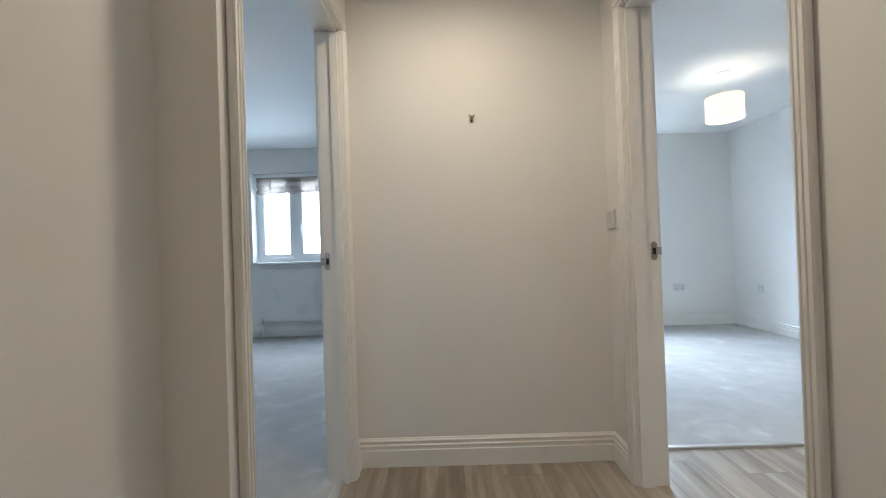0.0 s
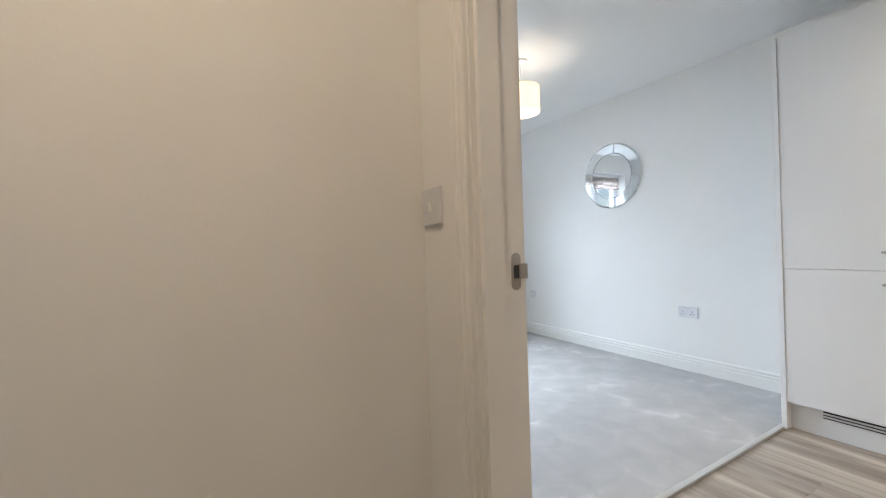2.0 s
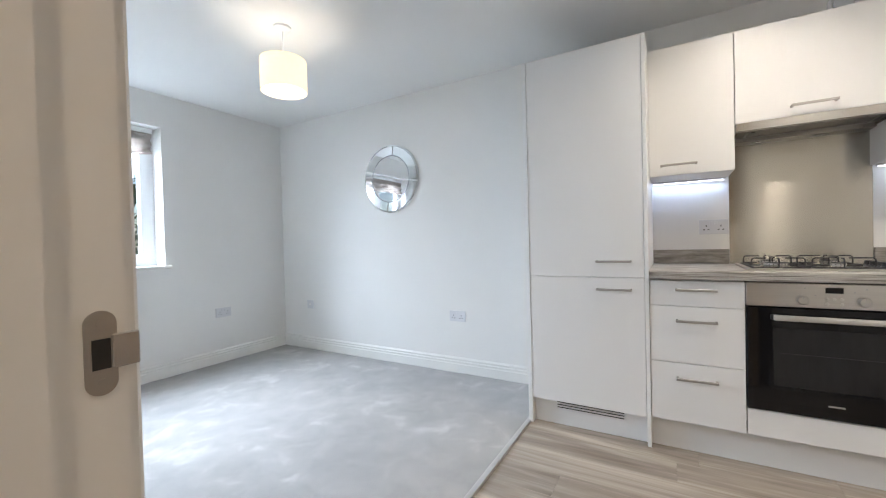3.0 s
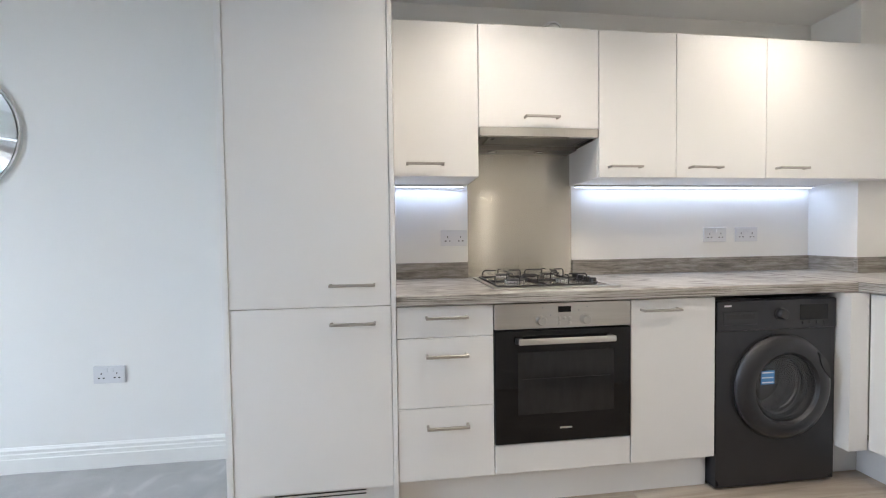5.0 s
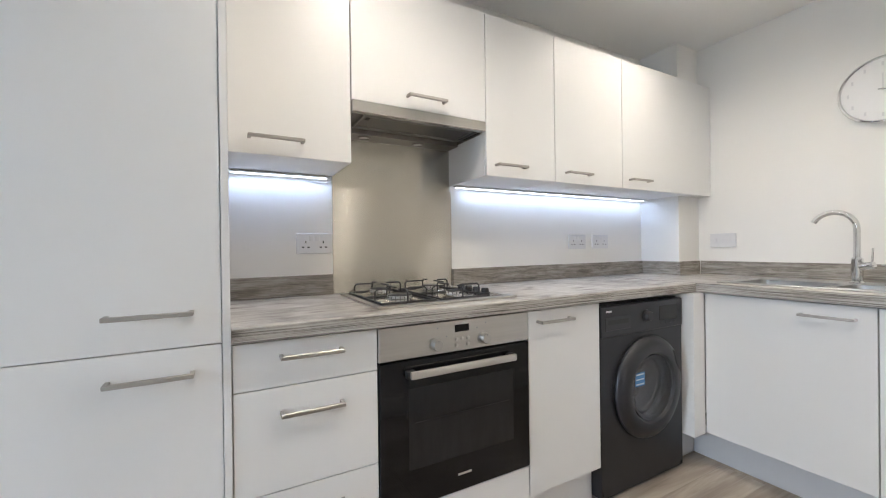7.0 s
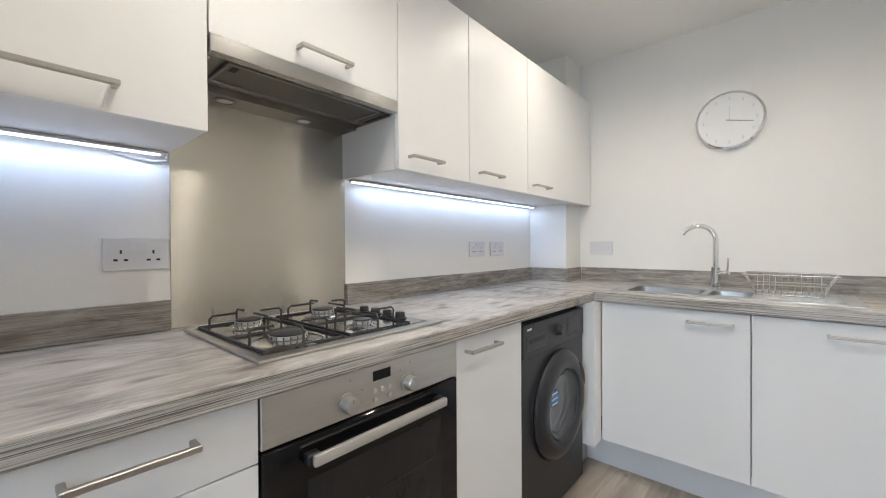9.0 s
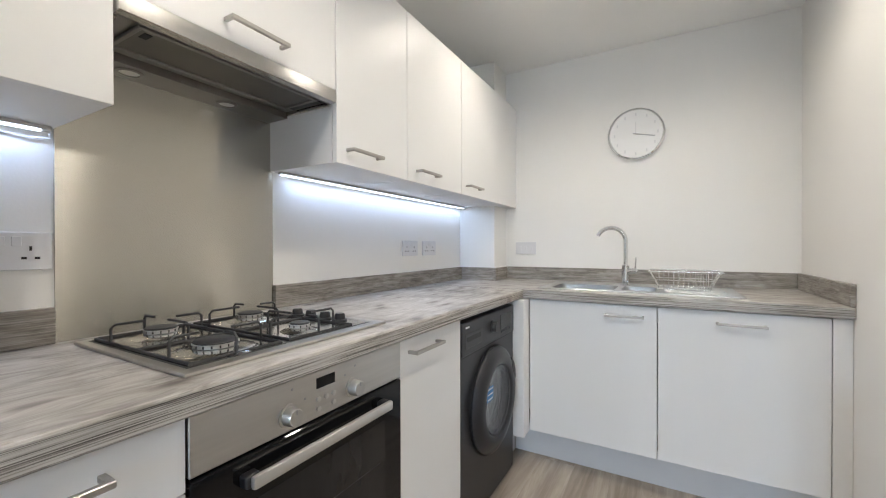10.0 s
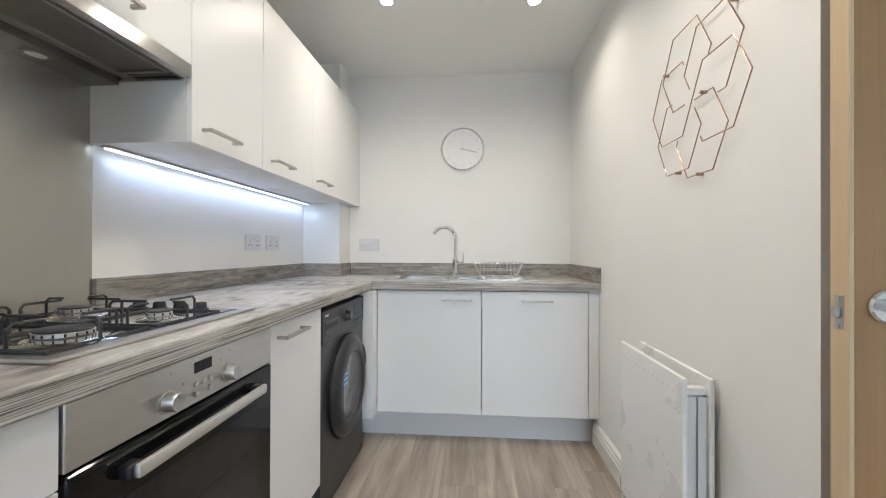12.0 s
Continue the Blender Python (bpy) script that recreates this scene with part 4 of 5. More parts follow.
def run(bm, a, b, out, depth):
    prof = [(0, WT0), (depth - 0.003, WT0), (depth, WT0 + 0.003), (depth, WT1 - 0.008)] + [(depth - 0.008 + 0.008 * math.cos(radians(k)), WT1 - 0.008 + 0.008 * math.sin(radians(k))) for k in (22, 45, 68, 90)] + [(0, WT1)]
    s, e, o = Vector((*a, 0)), Vector((*b, 0)), Vector((*out, 0))
    return sweep(bm, prof, s, e, o, (0, 0, 1))


XT, YT = 3.274, -1.342
wtop = solo("worktop", run(bmesh.new(), (XE - 0.001, 0.7265), (XE - 0.001, YT - 0.0005), (-1, 0), XE - 0.001 - XT), TOP_Y, "grey driftwood effect laminate kitchen worktop", "worktop", "worktops")
bm = bmesh.new()
gx, gy = (XW + 0.001, SX0, SX1, XE - 0.001), (YS + 0.001, SY0, SY1, YT)
lv = [[[bm.verts.new((x, y, z)) for y in gy] for x in gx] for z in (WT0, WT1)]
for i in range(3):
    for j in range(3):
        if (i, j) != (1, 1):
            for g in lv:
                bm.faces.new((g[i][j], g[i + 1][j], g[i + 1][j + 1], g[i][j + 1]))
edge = [(0, 0), (1, 0), (2, 0), (3, 0), (3, 1), (3, 2), (3, 3), (2, 3), (1, 3), (0, 3), (0, 2), (0, 1)]
for loop_ in (edge, [(1, 1), (2, 1), (2, 2), (1, 2)]):
    for (a, b), (c, d_) in zip(loop_, loop_[1:] + loop_[:1]):
        bm.faces.new((lv[0][a][b], lv[0][c][d_], lv[1][c][d_], lv[1][a][b]))
bm.edges.ensure_lookup_table()
bmesh.ops.bevel(bm, geom=[e for e in bm.edges if all(abs(v.co.y - YT) < 1e-6 and abs(v.co.z - WT1) < 1e-6 for v in e.verts)], offset=0.008, segments=4, affect="EDGES", profile=0.5)
wtop = solo("worktop", bm, TOP_X, "grey driftwood effect laminate worktop round the sink", "worktop", "worktops")
part("edging", B(XW + 0.002, XT - 0.002, YT - 0.004, YT + 0.0007, WT0 + 0.0035, WT1 - 0.0075), EDGE_X, wtop, "laminate edging with fine dark grain lines")
part("edging", B(XT - 0.0007, XT + 0.004, YT + 0.003, 0.7262, WT0 + 0.0035, WT1 - 0.0075), EDGE_Y, wtop, "laminate edging with fine dark grain lines")
solo("worktop_joint", B(XT + 0.001, XT + 0.55, YT - 0.0015, YT + 0.0010, WT0, WT1 + 0.0006), GAP, "thin dark worktop joint line", "trim", kind="structure")


def upstand(boxes, mat):
    bm = bmesh.new()
    for b in boxes:
        box(bm, *b, bevel=0.0015)
    return solo("upstand", bm, mat, "brown-grey driftwood laminate upstand above the worktop", "upstand", "upstands")


U0, U1 = WT1 + 0.0005, 1.004
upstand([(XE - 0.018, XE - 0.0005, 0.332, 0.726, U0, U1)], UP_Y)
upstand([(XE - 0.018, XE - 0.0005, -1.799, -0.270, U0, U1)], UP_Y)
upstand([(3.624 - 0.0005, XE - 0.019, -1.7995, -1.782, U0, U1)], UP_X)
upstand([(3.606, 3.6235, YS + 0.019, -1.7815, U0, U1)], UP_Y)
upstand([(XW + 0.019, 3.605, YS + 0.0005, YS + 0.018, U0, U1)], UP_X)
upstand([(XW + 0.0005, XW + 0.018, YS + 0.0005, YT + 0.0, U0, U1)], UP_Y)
solo("sealant", box(B(XE - 0.004, XE, -1.799, -0.270, U1 + 0.0005, U1 + 0.004), XW + 0.02, 3.6, YS, YS + 0.004, U1 + 0.0005, U1 + 0.004), TRIM, "white sealant bead along the upstand", "sealant", kind="structure")
solo("splashback", B(XE - 0.006, XE - 0.0005, -0.268, 0.330, WT1 + 0.0005, 1.66, bevel=0.001), SPLASH, "brushed stainless steel splashback behind the hob", "splashback")


# wall units
def wall_unit(y0, y1, z0, handle, label):
    u = thing("wall_unit", (3.7, (y0 + y1) / 2, z0), label, "wall cabinet", "kitchen wall units")
    part("body", B(XU + 0.0205, XE - 0.001, y0 + 0.0005, y1 - 0.0005, z0 + 0.001, 2.122), CARCASS, u)
    d = part("door", B(XU, XU + T18, y0 + 0.0004, y1 - 0.0004, z0, 2.125, bevel=0.001), CAB, u)
    bar_handle(d, (XU, handle[0], handle[2]), (XU, handle[1], handle[2]), (-1, 0, 0))
    return u


wall_unit(0.336, 0.7265, 1.423, (0.672, 0.500, 1.476), "white wall cabinet beside the fridge housing")
wall_unit(-0.254, 0.333, 1.656, (0.118, -0.050, 1.700), "wide white wall cabinet above the cooker hood")
wall_unit(-0.657, -0.257, 1.423, (-0.300, -0.466, 1.472), "narrow white wall cabinet with bar handle")
wall_unit(-1.152, -0.660, 1.423, (-0.724, -0.890, 1.472), "white wall cabinet with bar handle")
wall_unit(-2.024, -1.155, 1.423, (-1.205, -1.372, 1.472), "white corner wall cabinet with bar handle")

# cooker hood
hood = thing("cooker_hood", (3.7, 0.035, 1.60), "brushed steel built-in cooker hood with two lamps", "cooker hood")
h0, h1 = -0.252, 0.331
part("front_bar", B(XU - 0.004, XU + 0.02, h0, h1, 1.612, 1.654, bevel=0.002), BARSTEEL, hood, "bright steel front bar")
part("body", B(XU + 0.02, XE - 0.112, h0, h1, 1.620, 1.655), SHADEDSTEEL, hood)
part("lamp_panel", sweep(bmesh.new(), [(0, 0), (0.100, 0.0), (0.1045, 0.05), (0, 0.05)], (XE - 0.007, h0, 1.600), (XE - 0.007, h1, 1.600), (-1, 0, 0), (0, 0, 1)), SHADEDSTEEL, hood)
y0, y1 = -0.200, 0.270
f = part("grease_filter", B(XU + 0.045, XU + 0.180, y0, y1, 1.6165, 1.6198, bevel=0.001), GREASE, hood, "mesh grease filter, darkened for the shade under the hood")
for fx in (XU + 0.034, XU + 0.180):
    part("filter_frame", B(fx, fx + 0.009, y0 - 0.009, y1 + 0.009, 1.6110, 1.6198, bevel=0.002, segments=2), SHADEDSTEEL, f, "folded steel filter frame")
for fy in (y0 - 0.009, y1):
    part("filter_frame", B(XU + 0.0435, XU + 0.1795, fy, fy + 0.009, 1.6112, 1.6198, bevel=0.002, segments=2), SHADEDSTEEL, f, "folded steel filter frame")
for fy in (h0, h1 - 0.010):
    part("side_rim", B(XU + 0.0245, XE - 0.1125, fy, fy + 0.010, 1.6060, 1.6198, bevel=0.0015), BARSTEEL, hood, "folded steel side edge")
part("filter_catch", B(XU + 0.060, XU + 0.090, y1 - 0.028, y1 - 0.012, 1.6150, 1.6168, bevel=0.0005), SLOT, f)
part("side_slot", B(XU + 0.045, XU + 0.180, h0 + 0.016, h0 + 0.036, 1.6170, 1.6199), DARKPLASTIC, hood)
part("front_lip", B(XU + 0.020, XU + 0.024, h0, h1, 1.612, 1.6195), SHADEDSTEEL, hood)
for y in (0.20, -0.06):
    lp = part("lamp_ring", L((XE - 0.062, y, 1.600), (0, 0, -1), [(0.031, -0.002), (0.031, 0.003), (0.023, 0.004), (0.022, 0.0)], 28), SHADEDSTEEL, hood, smooth=True)
    part("lamp_lens", C((XE - 0.062, y, 1.601), (0, 0, -1), 0.023, 0.002, n=24), HOODLENS, lp)

# LED strips below the wall units
for y0, y1, lab in ((0.345, 0.722, "short"), (-1.785, -0.272, "long")):
    s = thing("led_strip", (XE - 0.04, (y0 + y1) / 2, 1.41), f"{lab} lit LED strip light under the wall cabinets", "strip light", "under-cabinet lights")
    part("housing", B(XE - 0.052, XE - 0.028, y0, y1, 1.414, 1.4225, bevel=0.001), SILVER, s)
    part("diffuser", B(XE - 0.045, XE - 0.034, y0 + 0.016, y1 - 0.006, 1.410, 1.4138), LED, s, "glowing cool white diffuser")
solo("led_cable", T([(XE - 0.035, 0.345, 1.410), (XE - 0.020, 0.340, 1.402), (XE - 0.012, 0.38, 1.398), (XE - 0.010, 0.43, 1.403), (XE - 0.012, 0.47, 1.412)], 0.0022, 6), PLASTIC, "thin white cable under the wall cabinet", "cable", smooth=True)


# sockets and switches
def plate(name, at, out, w, h, kind_, label, cat, group=""):
    """A wall plate; out is the way it faces; kind_ picks the fittings."""
    t = thing(name, at, label, cat, group)
    o = Vector(out)
    s = Vector((0, 0, 1)).cross(o)
    c = Vector(at)

    def slab(nm, u, v, wu, hv, d0, d1, mat, parent, bev=0.0):
        a, b = c + s * (u - wu / 2) + o * d0, c + s * (u + wu / 2) + o * d1
        return part(nm, B(a.x, b.x, a.y, b.y, c.z + v - hv / 2, c.z + v + hv / 2, bevel=bev), mat, parent)

    f = slab("faceplate", 0, 0, w, h, 0.0, 0.009, PLASTIC, t, 0.002)
    if kind_ == "double":
        for u in (-0.036, 0.036):
            slab("rocker", u * 0.36, 0.022, 0.016, 0.022, 0.008, 0.012, PLASTIC, f, 0.001)
            slab("earth_slot", u, 0.006, 0.0045, 0.010, 0.0085, 0.0096, SLOT, f)
            for q in (-0.011, 0.011):
                slab("pin_slot", u + q, -0.016, 0.009, 0.0055, 0.0085, 0.0096, SLOT, f)
    elif kind_ == "switch":
        slab("rocker", 0, 0, 0.012, 0.024, 0.008, 0.013, TRIM, f, 0.0015)
        for v in (0.03, -0.03):
            slab("screw", 0, v, 0.005, 0.005, 0.008, 0.0096, SILVER, f)
    elif kind_ == "triple":
        for u in (-0.04, 0.0, 0.04):
            slab("rocker", u, 0, 0.016, 0.026, 0.008, 0.012, PLASTIC, f, 0.001)
    else:
        slab("outlet", 0, 0, 0.022, 0.020, 0.0085, 0.011, TRIM, f, 0.001)
    return t


plate("double_socket", (XE, 0.407, 1.138), (-1, 0, 0), 0.147, 0.087, "double", "white double power socket on the splash wall", "socket", "kitchen sockets")
plate("double_socket", (XE, -1.165, 1.138), (-1, 0, 0), 0.147, 0.087, "double", "white double power socket on the splash wall", "socket", "kitchen sockets")
plate("double_socket", (XE, -1.372, 1.138), (-1, 0, 0), 0.147, 0.087, "double", "white double power socket on the splash wall", "socket", "kitchen sockets")
plate("switch_plate", (3.476, YS, 1.136), (0, 1, 0), 0.147, 0.087, "triple", "white triple appliance switch plate", "switch")
plate("double_socket", (XE, 2.165, 0.475), (-1, 0, 0), 0.147, 0.087, "double", "white double power socket low on the wall", "socket", "living room sockets")
plate("aerial_socket", (XE, 3.925, 0.475), (-1, 0, 0), 0.087, 0.087, "single", "white aerial socket low on the wall", "socket", "living room sockets")
plate("double_socket", (3.190, YN, 0.478), (0, -1, 0), 0.147, 0.087, "double", "white double power socket low on the wall", "socket", "living room sockets")
plate("light_switch", (XH1, 1.248, 1.142), (-1, 0, 0), 0.086, 0.086, "switch", "white single light switch beside the doorway", "switch")


# gas hob
hob = thing("gas_hob", (3.6, 0.01, WT1), "stainless steel four-burner gas hob with black pan supports", "hob")
HX0, HX1, HY0, HY1, HZ = 3.334, 3.812, -0.243, 0.318, WT1 + 0.0005
part("tray", B(HX0, HX1, HY0, HY1, HZ, HZ + 0.008, bevel=0.003, segments=2), STEEL, hob)
for y0, y1 in ((0.079, 0.299), (-0.206, 0.075)):
    part("well_edge", B(HX0 + 0.030, HX1 - 0.024, y0, y1, HZ + 0.007, HZ + 0.0084), BLACK, hob)
    part("well", B(HX0 + 0.0345, HX1 - 0.0285, y0 + 0.0045, y1 - 0.0045, HZ + 0.0075, HZ + 0.0092), HOBSTEEL, hob, "polished steel burner well")
BURNERS = [(3.448, 0.197, 0.045), (3.698, 0.187, 0.036), (3.446, -0.022, 0.026), (3.702, -0.055, 0.036)]
for bx, by, br in BURNERS:
    part("burner_dish", L((bx, by, HZ + 0.008), (0, 0, 1), [(br * 1.9, 0.0), (br * 1.75, 0.0035), (br * 1.3, 0.006), (br * 1.05, 0.010), (0.0, 0.010)], 36), HOBSTEEL, hob, smooth=True)
    ring = part("burner_ring", L((bx, by, HZ + 0.018), (0, 0, 1), [(br * 0.9, 0.0), (br, 0.002), (br, 0.009), (br * 0.92, 0.010)], 36), SILVER, hob, "slotted aluminium burner ring", smooth=True)
    for k in range(int(br * 400)):
        a = 2 * math.pi * k / int(br * 400)
        part("flame_port", B(bx + br * math.cos(a) - 0.0012, bx + br * math.cos(a) + 0.0012, by + br * math.sin(a) - 0.0012, by + br * math.sin(a) + 0.0012, HZ + 0.0205, HZ + 0.0262), SLOT, ring)
    part("burner_cap", L((bx, by, HZ + 0.028), (0, 0, 1), [(br * 0.95, 0.0), (br * 0.97, 0.002), (br * 0.9, 0.0042), (0.0, 0.0048)], 36), CASTIRON, ring, "black enamel burner cap", smooth=True)


def pan_support(y0, y1, centres):
    g = part("pan_support", T([(HX0 + 0.042, y0, HZ + 0.012), (HX1 - 0.034, y0, HZ + 0.012), (HX1 - 0.034, y1, HZ + 0.012), (HX0 + 0.042, y1, HZ + 0.012)], 0.0032, 8, closed=True), CASTIRON, hob, "black wire pan support")
    zt = HZ + 0.052
    for bx, by in centres:
        xa, xb = (HX0 + 0.042, 3.575) if bx < 3.575 else (3.575, HX1 - 0.03)
        for p, q in (((bx, y0), (bx, by - 0.035)), ((bx, y1), (bx, by + 0.035)), ((xa, by), (bx - 0.035, by)), ((xb, by), (bx + 0.035, by))):
            d = (Vector((*q, 0)) - Vector((*p, 0))).normalized()
            pts = [Vector((*p, HZ + 0.012)), Vector((*p, zt - 0.008)), Vector((*p, zt)) + d * 0.008, Vector((*q, zt))]
            part("finger", T(pts, 0.0031, 8), CASTIRON, g, smooth=True)
    part("cross_bar", T([(3.575, y0, HZ + 0.012), (3.575, y1, HZ + 0.012)], 0.004, 8), CASTIRON, g)


pan_support(0.090, 0.288, [(bx, by) for bx, by, _ in BURNERS[:2]])
pan_support(-0.140, 0.066, [(bx, by) for bx, by, _ in BURNERS[2:]])
for k in range(4):
    x = 3.455 + 0.061 * k
    part("knob", L((x, -0.176, HZ + 0.009), (0, 0, 1), [(0.0, 0.0), (0.021, 0.0), (0.021, 0.004), (0.0165, 0.005), (0.015, 0.019), (0.012, 0.022), (0, 0.022)], 24), BLACK, hob, "black hob knob", smooth=True)

# sink, tap and dish rack
sk = thing("kitchen_sink", (2.77, -1.69, WT1), "stainless steel one and a half bowl sink with drainer", "sink")


def bowl(x0, x1, y0, y1, depth):
    bm = bmesh.new()
    z1, z0 = WT1 + 0.002, WT1 - depth
    t, bts = [], []
    r = 0.045
    for cx, cy, a in ((x1 - r, y1 - r, 0), (x0 + r, y1 - r, 90), (x0 + r, y0 + r, 180), (x1 - r, y0 + r, 270)):
        for k in range(6):
            c, s = math.cos(radians(a + 18 * k)), math.sin(radians(a + 18 * k))
            t.append(bm.verts.new((cx + r * c, cy + r * s, z1)))
            bts.append(bm.verts.new((cx + (r - 0.014) * c, cy + (r - 0.014) * s, z0)))
    n = len(t)
    for k in range(n):
        bm.faces.new((t[k], t[(k + 1) % n], bts[(k + 1) % n], bts[k]))
    bm.faces.new(bts)
    return bm


rim = bmesh.new()
SKZ = WT1 + 0.001
B1 = (2.845, 3.165, -1.755, -1.485)
B2 = (2.655, 2.815, -1.745, -1.525)
E0, E1, F0, F1 = SX0 - 0.02, SX1 + 0.02, SY0 - 0.03, SY1 + 0.02
for q in ((E0, B2[0], F0, F1), (B2[0], B2[1], F0, B2[2]), (B2[0], B2[1], B2[3], F1), (B2[1], B1[0], F0, F1), (B1[0], B1[1], F0, B1[2]), (B1[0], B1[1], B1[3], F1), (B1[1], E1, F0, F1)):
    box(rim, *q, SKZ, SKZ + 0.003)
part("rim", rim, SINKSTEEL, sk)
part("bowl", bowl(B1[0] - 0.003, B1[1] + 0.003, B1[2] - 0.003, B1[3] + 0.003, 0.17), SINKSTEEL, sk, smooth=True)
part("half_bowl", bowl(B2[0] - 0.003, B2[1] + 0.003, B2[2] - 0.003, B2[3] + 0.003, 0.11), SINKSTEEL, sk, smooth=True)
for k in range(8):
    part("drainer_groove", B(2.36, 2.62, -1.80 + 0.040 * k, -1.795 + 0.040 * k, SKZ + 0.003, SKZ + 0.0055, bevel=0.001), SINKSTEEL, sk)
part("edge_bead", T([(E0, F0, SKZ + 0.002), (E1, F0, SKZ + 0.002), (E1, F1, SKZ + 0.002), (E0, F1, SKZ + 0.002)], 0.0035, 8, closed=True), SINKSTEEL, sk, smooth=True)
for cx, cy, dz in ((3.0, -1.62, 0.169), (2.735, -1.635, 0.109)):
    part("waste", C((cx, cy, WT1 - dz), (0, 0, 1), 0.035, 0.003, n=24), CHROME, sk)

tp = thing("kitchen_tap", (2.815, -1.805, WT1 + 0.004), "chrome swan-neck kitchen mixer tap with side lever", "tap")
TX, TY, TZ = 2.815, -1.805, WT1 + 0.004
tb = part("tap_body", L((TX, TY, TZ), (0, 0, 1), [(0.0, 0), (0.027, 0), (0.027, 0.006), (0.021, 0.012), (0.021, 0.115), (0.0135, 0.122), (0.0, 0.122)], 28), CHROME, tp, smooth=True)
DT = Vector((0.99, 0.05, 0)).normalized()
neck = [Vector((TX, TY, TZ + 0.11)), Vector((TX, TY, TZ + 0.22))] + arc((Vector((TX, TY, TZ + 0.255)) + DT * 0.078), -DT, (0, 0, 1), 0.078, 0, 155, 16)
part("spout", T(neck, 0.0125, 14), CHROME, tp, "curved chrome spout", smooth=True)
ad = Vector((-0.97, 0.24, 0))
part("valve", C(Vector((TX, TY, TZ + 0.075)), ad + Vector((0, 0, 0.22)), 0.017, 0.062, n=20, bevel=0.003), CHROME, tp, smooth=True)
lv = Vector((TX, TY, TZ + 0.088)) + ad * 0.052
part("lever", T([lv, lv + Vector((-0.004, 0, 0.075))], 0.004, 10), CHROME, tp, smooth=True)

rk = thing("dish_rack", (2.50, -1.75, WT1), "small chrome wire dish drainer rack", "dish rack")
RX0, RX1, RY0, RY1 = 2.372, 2.690, -1.835, -1.60
z0, z1 = WT1 + 0.0085, WT1 + 0.100


def loop(inset, z):
    return [(RX0 + inset, RY0 + inset, z), (RX1 - inset, RY0 + inset, z), (RX1 - inset, RY1 - inset, z), (RX0 + inset, RY1 - inset, z)]


part("top_rail", T(loop(0.0, z1), 0.0032, 8, closed=True), CHROME, rk, smooth=True)
part("middle_rail", T(loop(0.03, z1 - 0.045), 0.002, 6, closed=True), CHROME, rk, smooth=True)
part("base_rail", T(loop(0.045, z0), 0.0026, 8, closed=True), CHROME, rk, smooth=True)
for k in range(11):
    x = RX0 + 0.045 + (RX1 - RX0 - 0.09) * k / 10
    part("wire", T([(x, RY0, z1), (x, RY0 + 0.045, z0 + 0.006), (x, (RY0 + RY1) / 2, z0 + 0.003), (x, RY1 - 0.045, z0 + 0.006), (x, RY1, z1)], 0.0016, 6), CHROME, rk, smooth=True)
for k in range(5):
    y = RY0 + 0.06 + (RY1 - RY0 - 0.12) * k / 4
    part("end_wire", T([(RX0, y, z1), (RX0 + 0.045, y, z0 + 0.004)], 0.0016, 6), CHROME, rk, smooth=True)
    part("end_wire", T([(RX1, y, z1), (RX1 - 0.045, y, z0 + 0.004)], 0.0016, 6), CHROME, rk, smooth=True)

# wall clock
ck = thing("wall_clock", (2.775, YS, 1.84), "round white wall clock with a thin chrome rim", "clock")
CKC = (2.775, YS, 1.84)
part("rim", L(CKC, (0, 1, 0), [(0.150, 0.0), (0.158, 0.004), (0.160, 0.018), (0.156, 0.028), (0.149, 0.030), (0.145, 0.024)], 56), CHROME, ck, "chrome clock rim", smooth=True)
part("dial", C(CKC, (0, 1, 0), 0.150, 0.020, n=56), PAPER, ck, "white clock dial")
for k in range(12):
    a = radians(30 * k)
    p = Vector((CKC[0] + 0.120 * math.sin(a), YS + 0.0205, CKC[2] + 0.120 * math.cos(a)))
    part("numeral_mark", B(p.x - 0.004, p.x + 0.004, p.y - 0.001, p.y + 0.0006, p.z - 0.009, p.z + 0.009), PLASTIC, ck)
part("hour_hand", B(CKC[0] - 0.0025, CKC[0] + 0.0025, YS + 0.0215, YS + 0.0225, 1.84, 1.84 + 0.075), PLASTIC, ck)
part("minute_hand", T([(CKC[0] + 0.015, YS + 0.024, 1.843), (CKC[0] - 0.105, YS + 0.024, 1.815)], 0.003, 6), ALU, ck)
part("hand_boss", C((CKC[0], YS + 0.020, 1.84), (0, 1, 0), 0.006, 0.006, n=14), SILVER, ck)


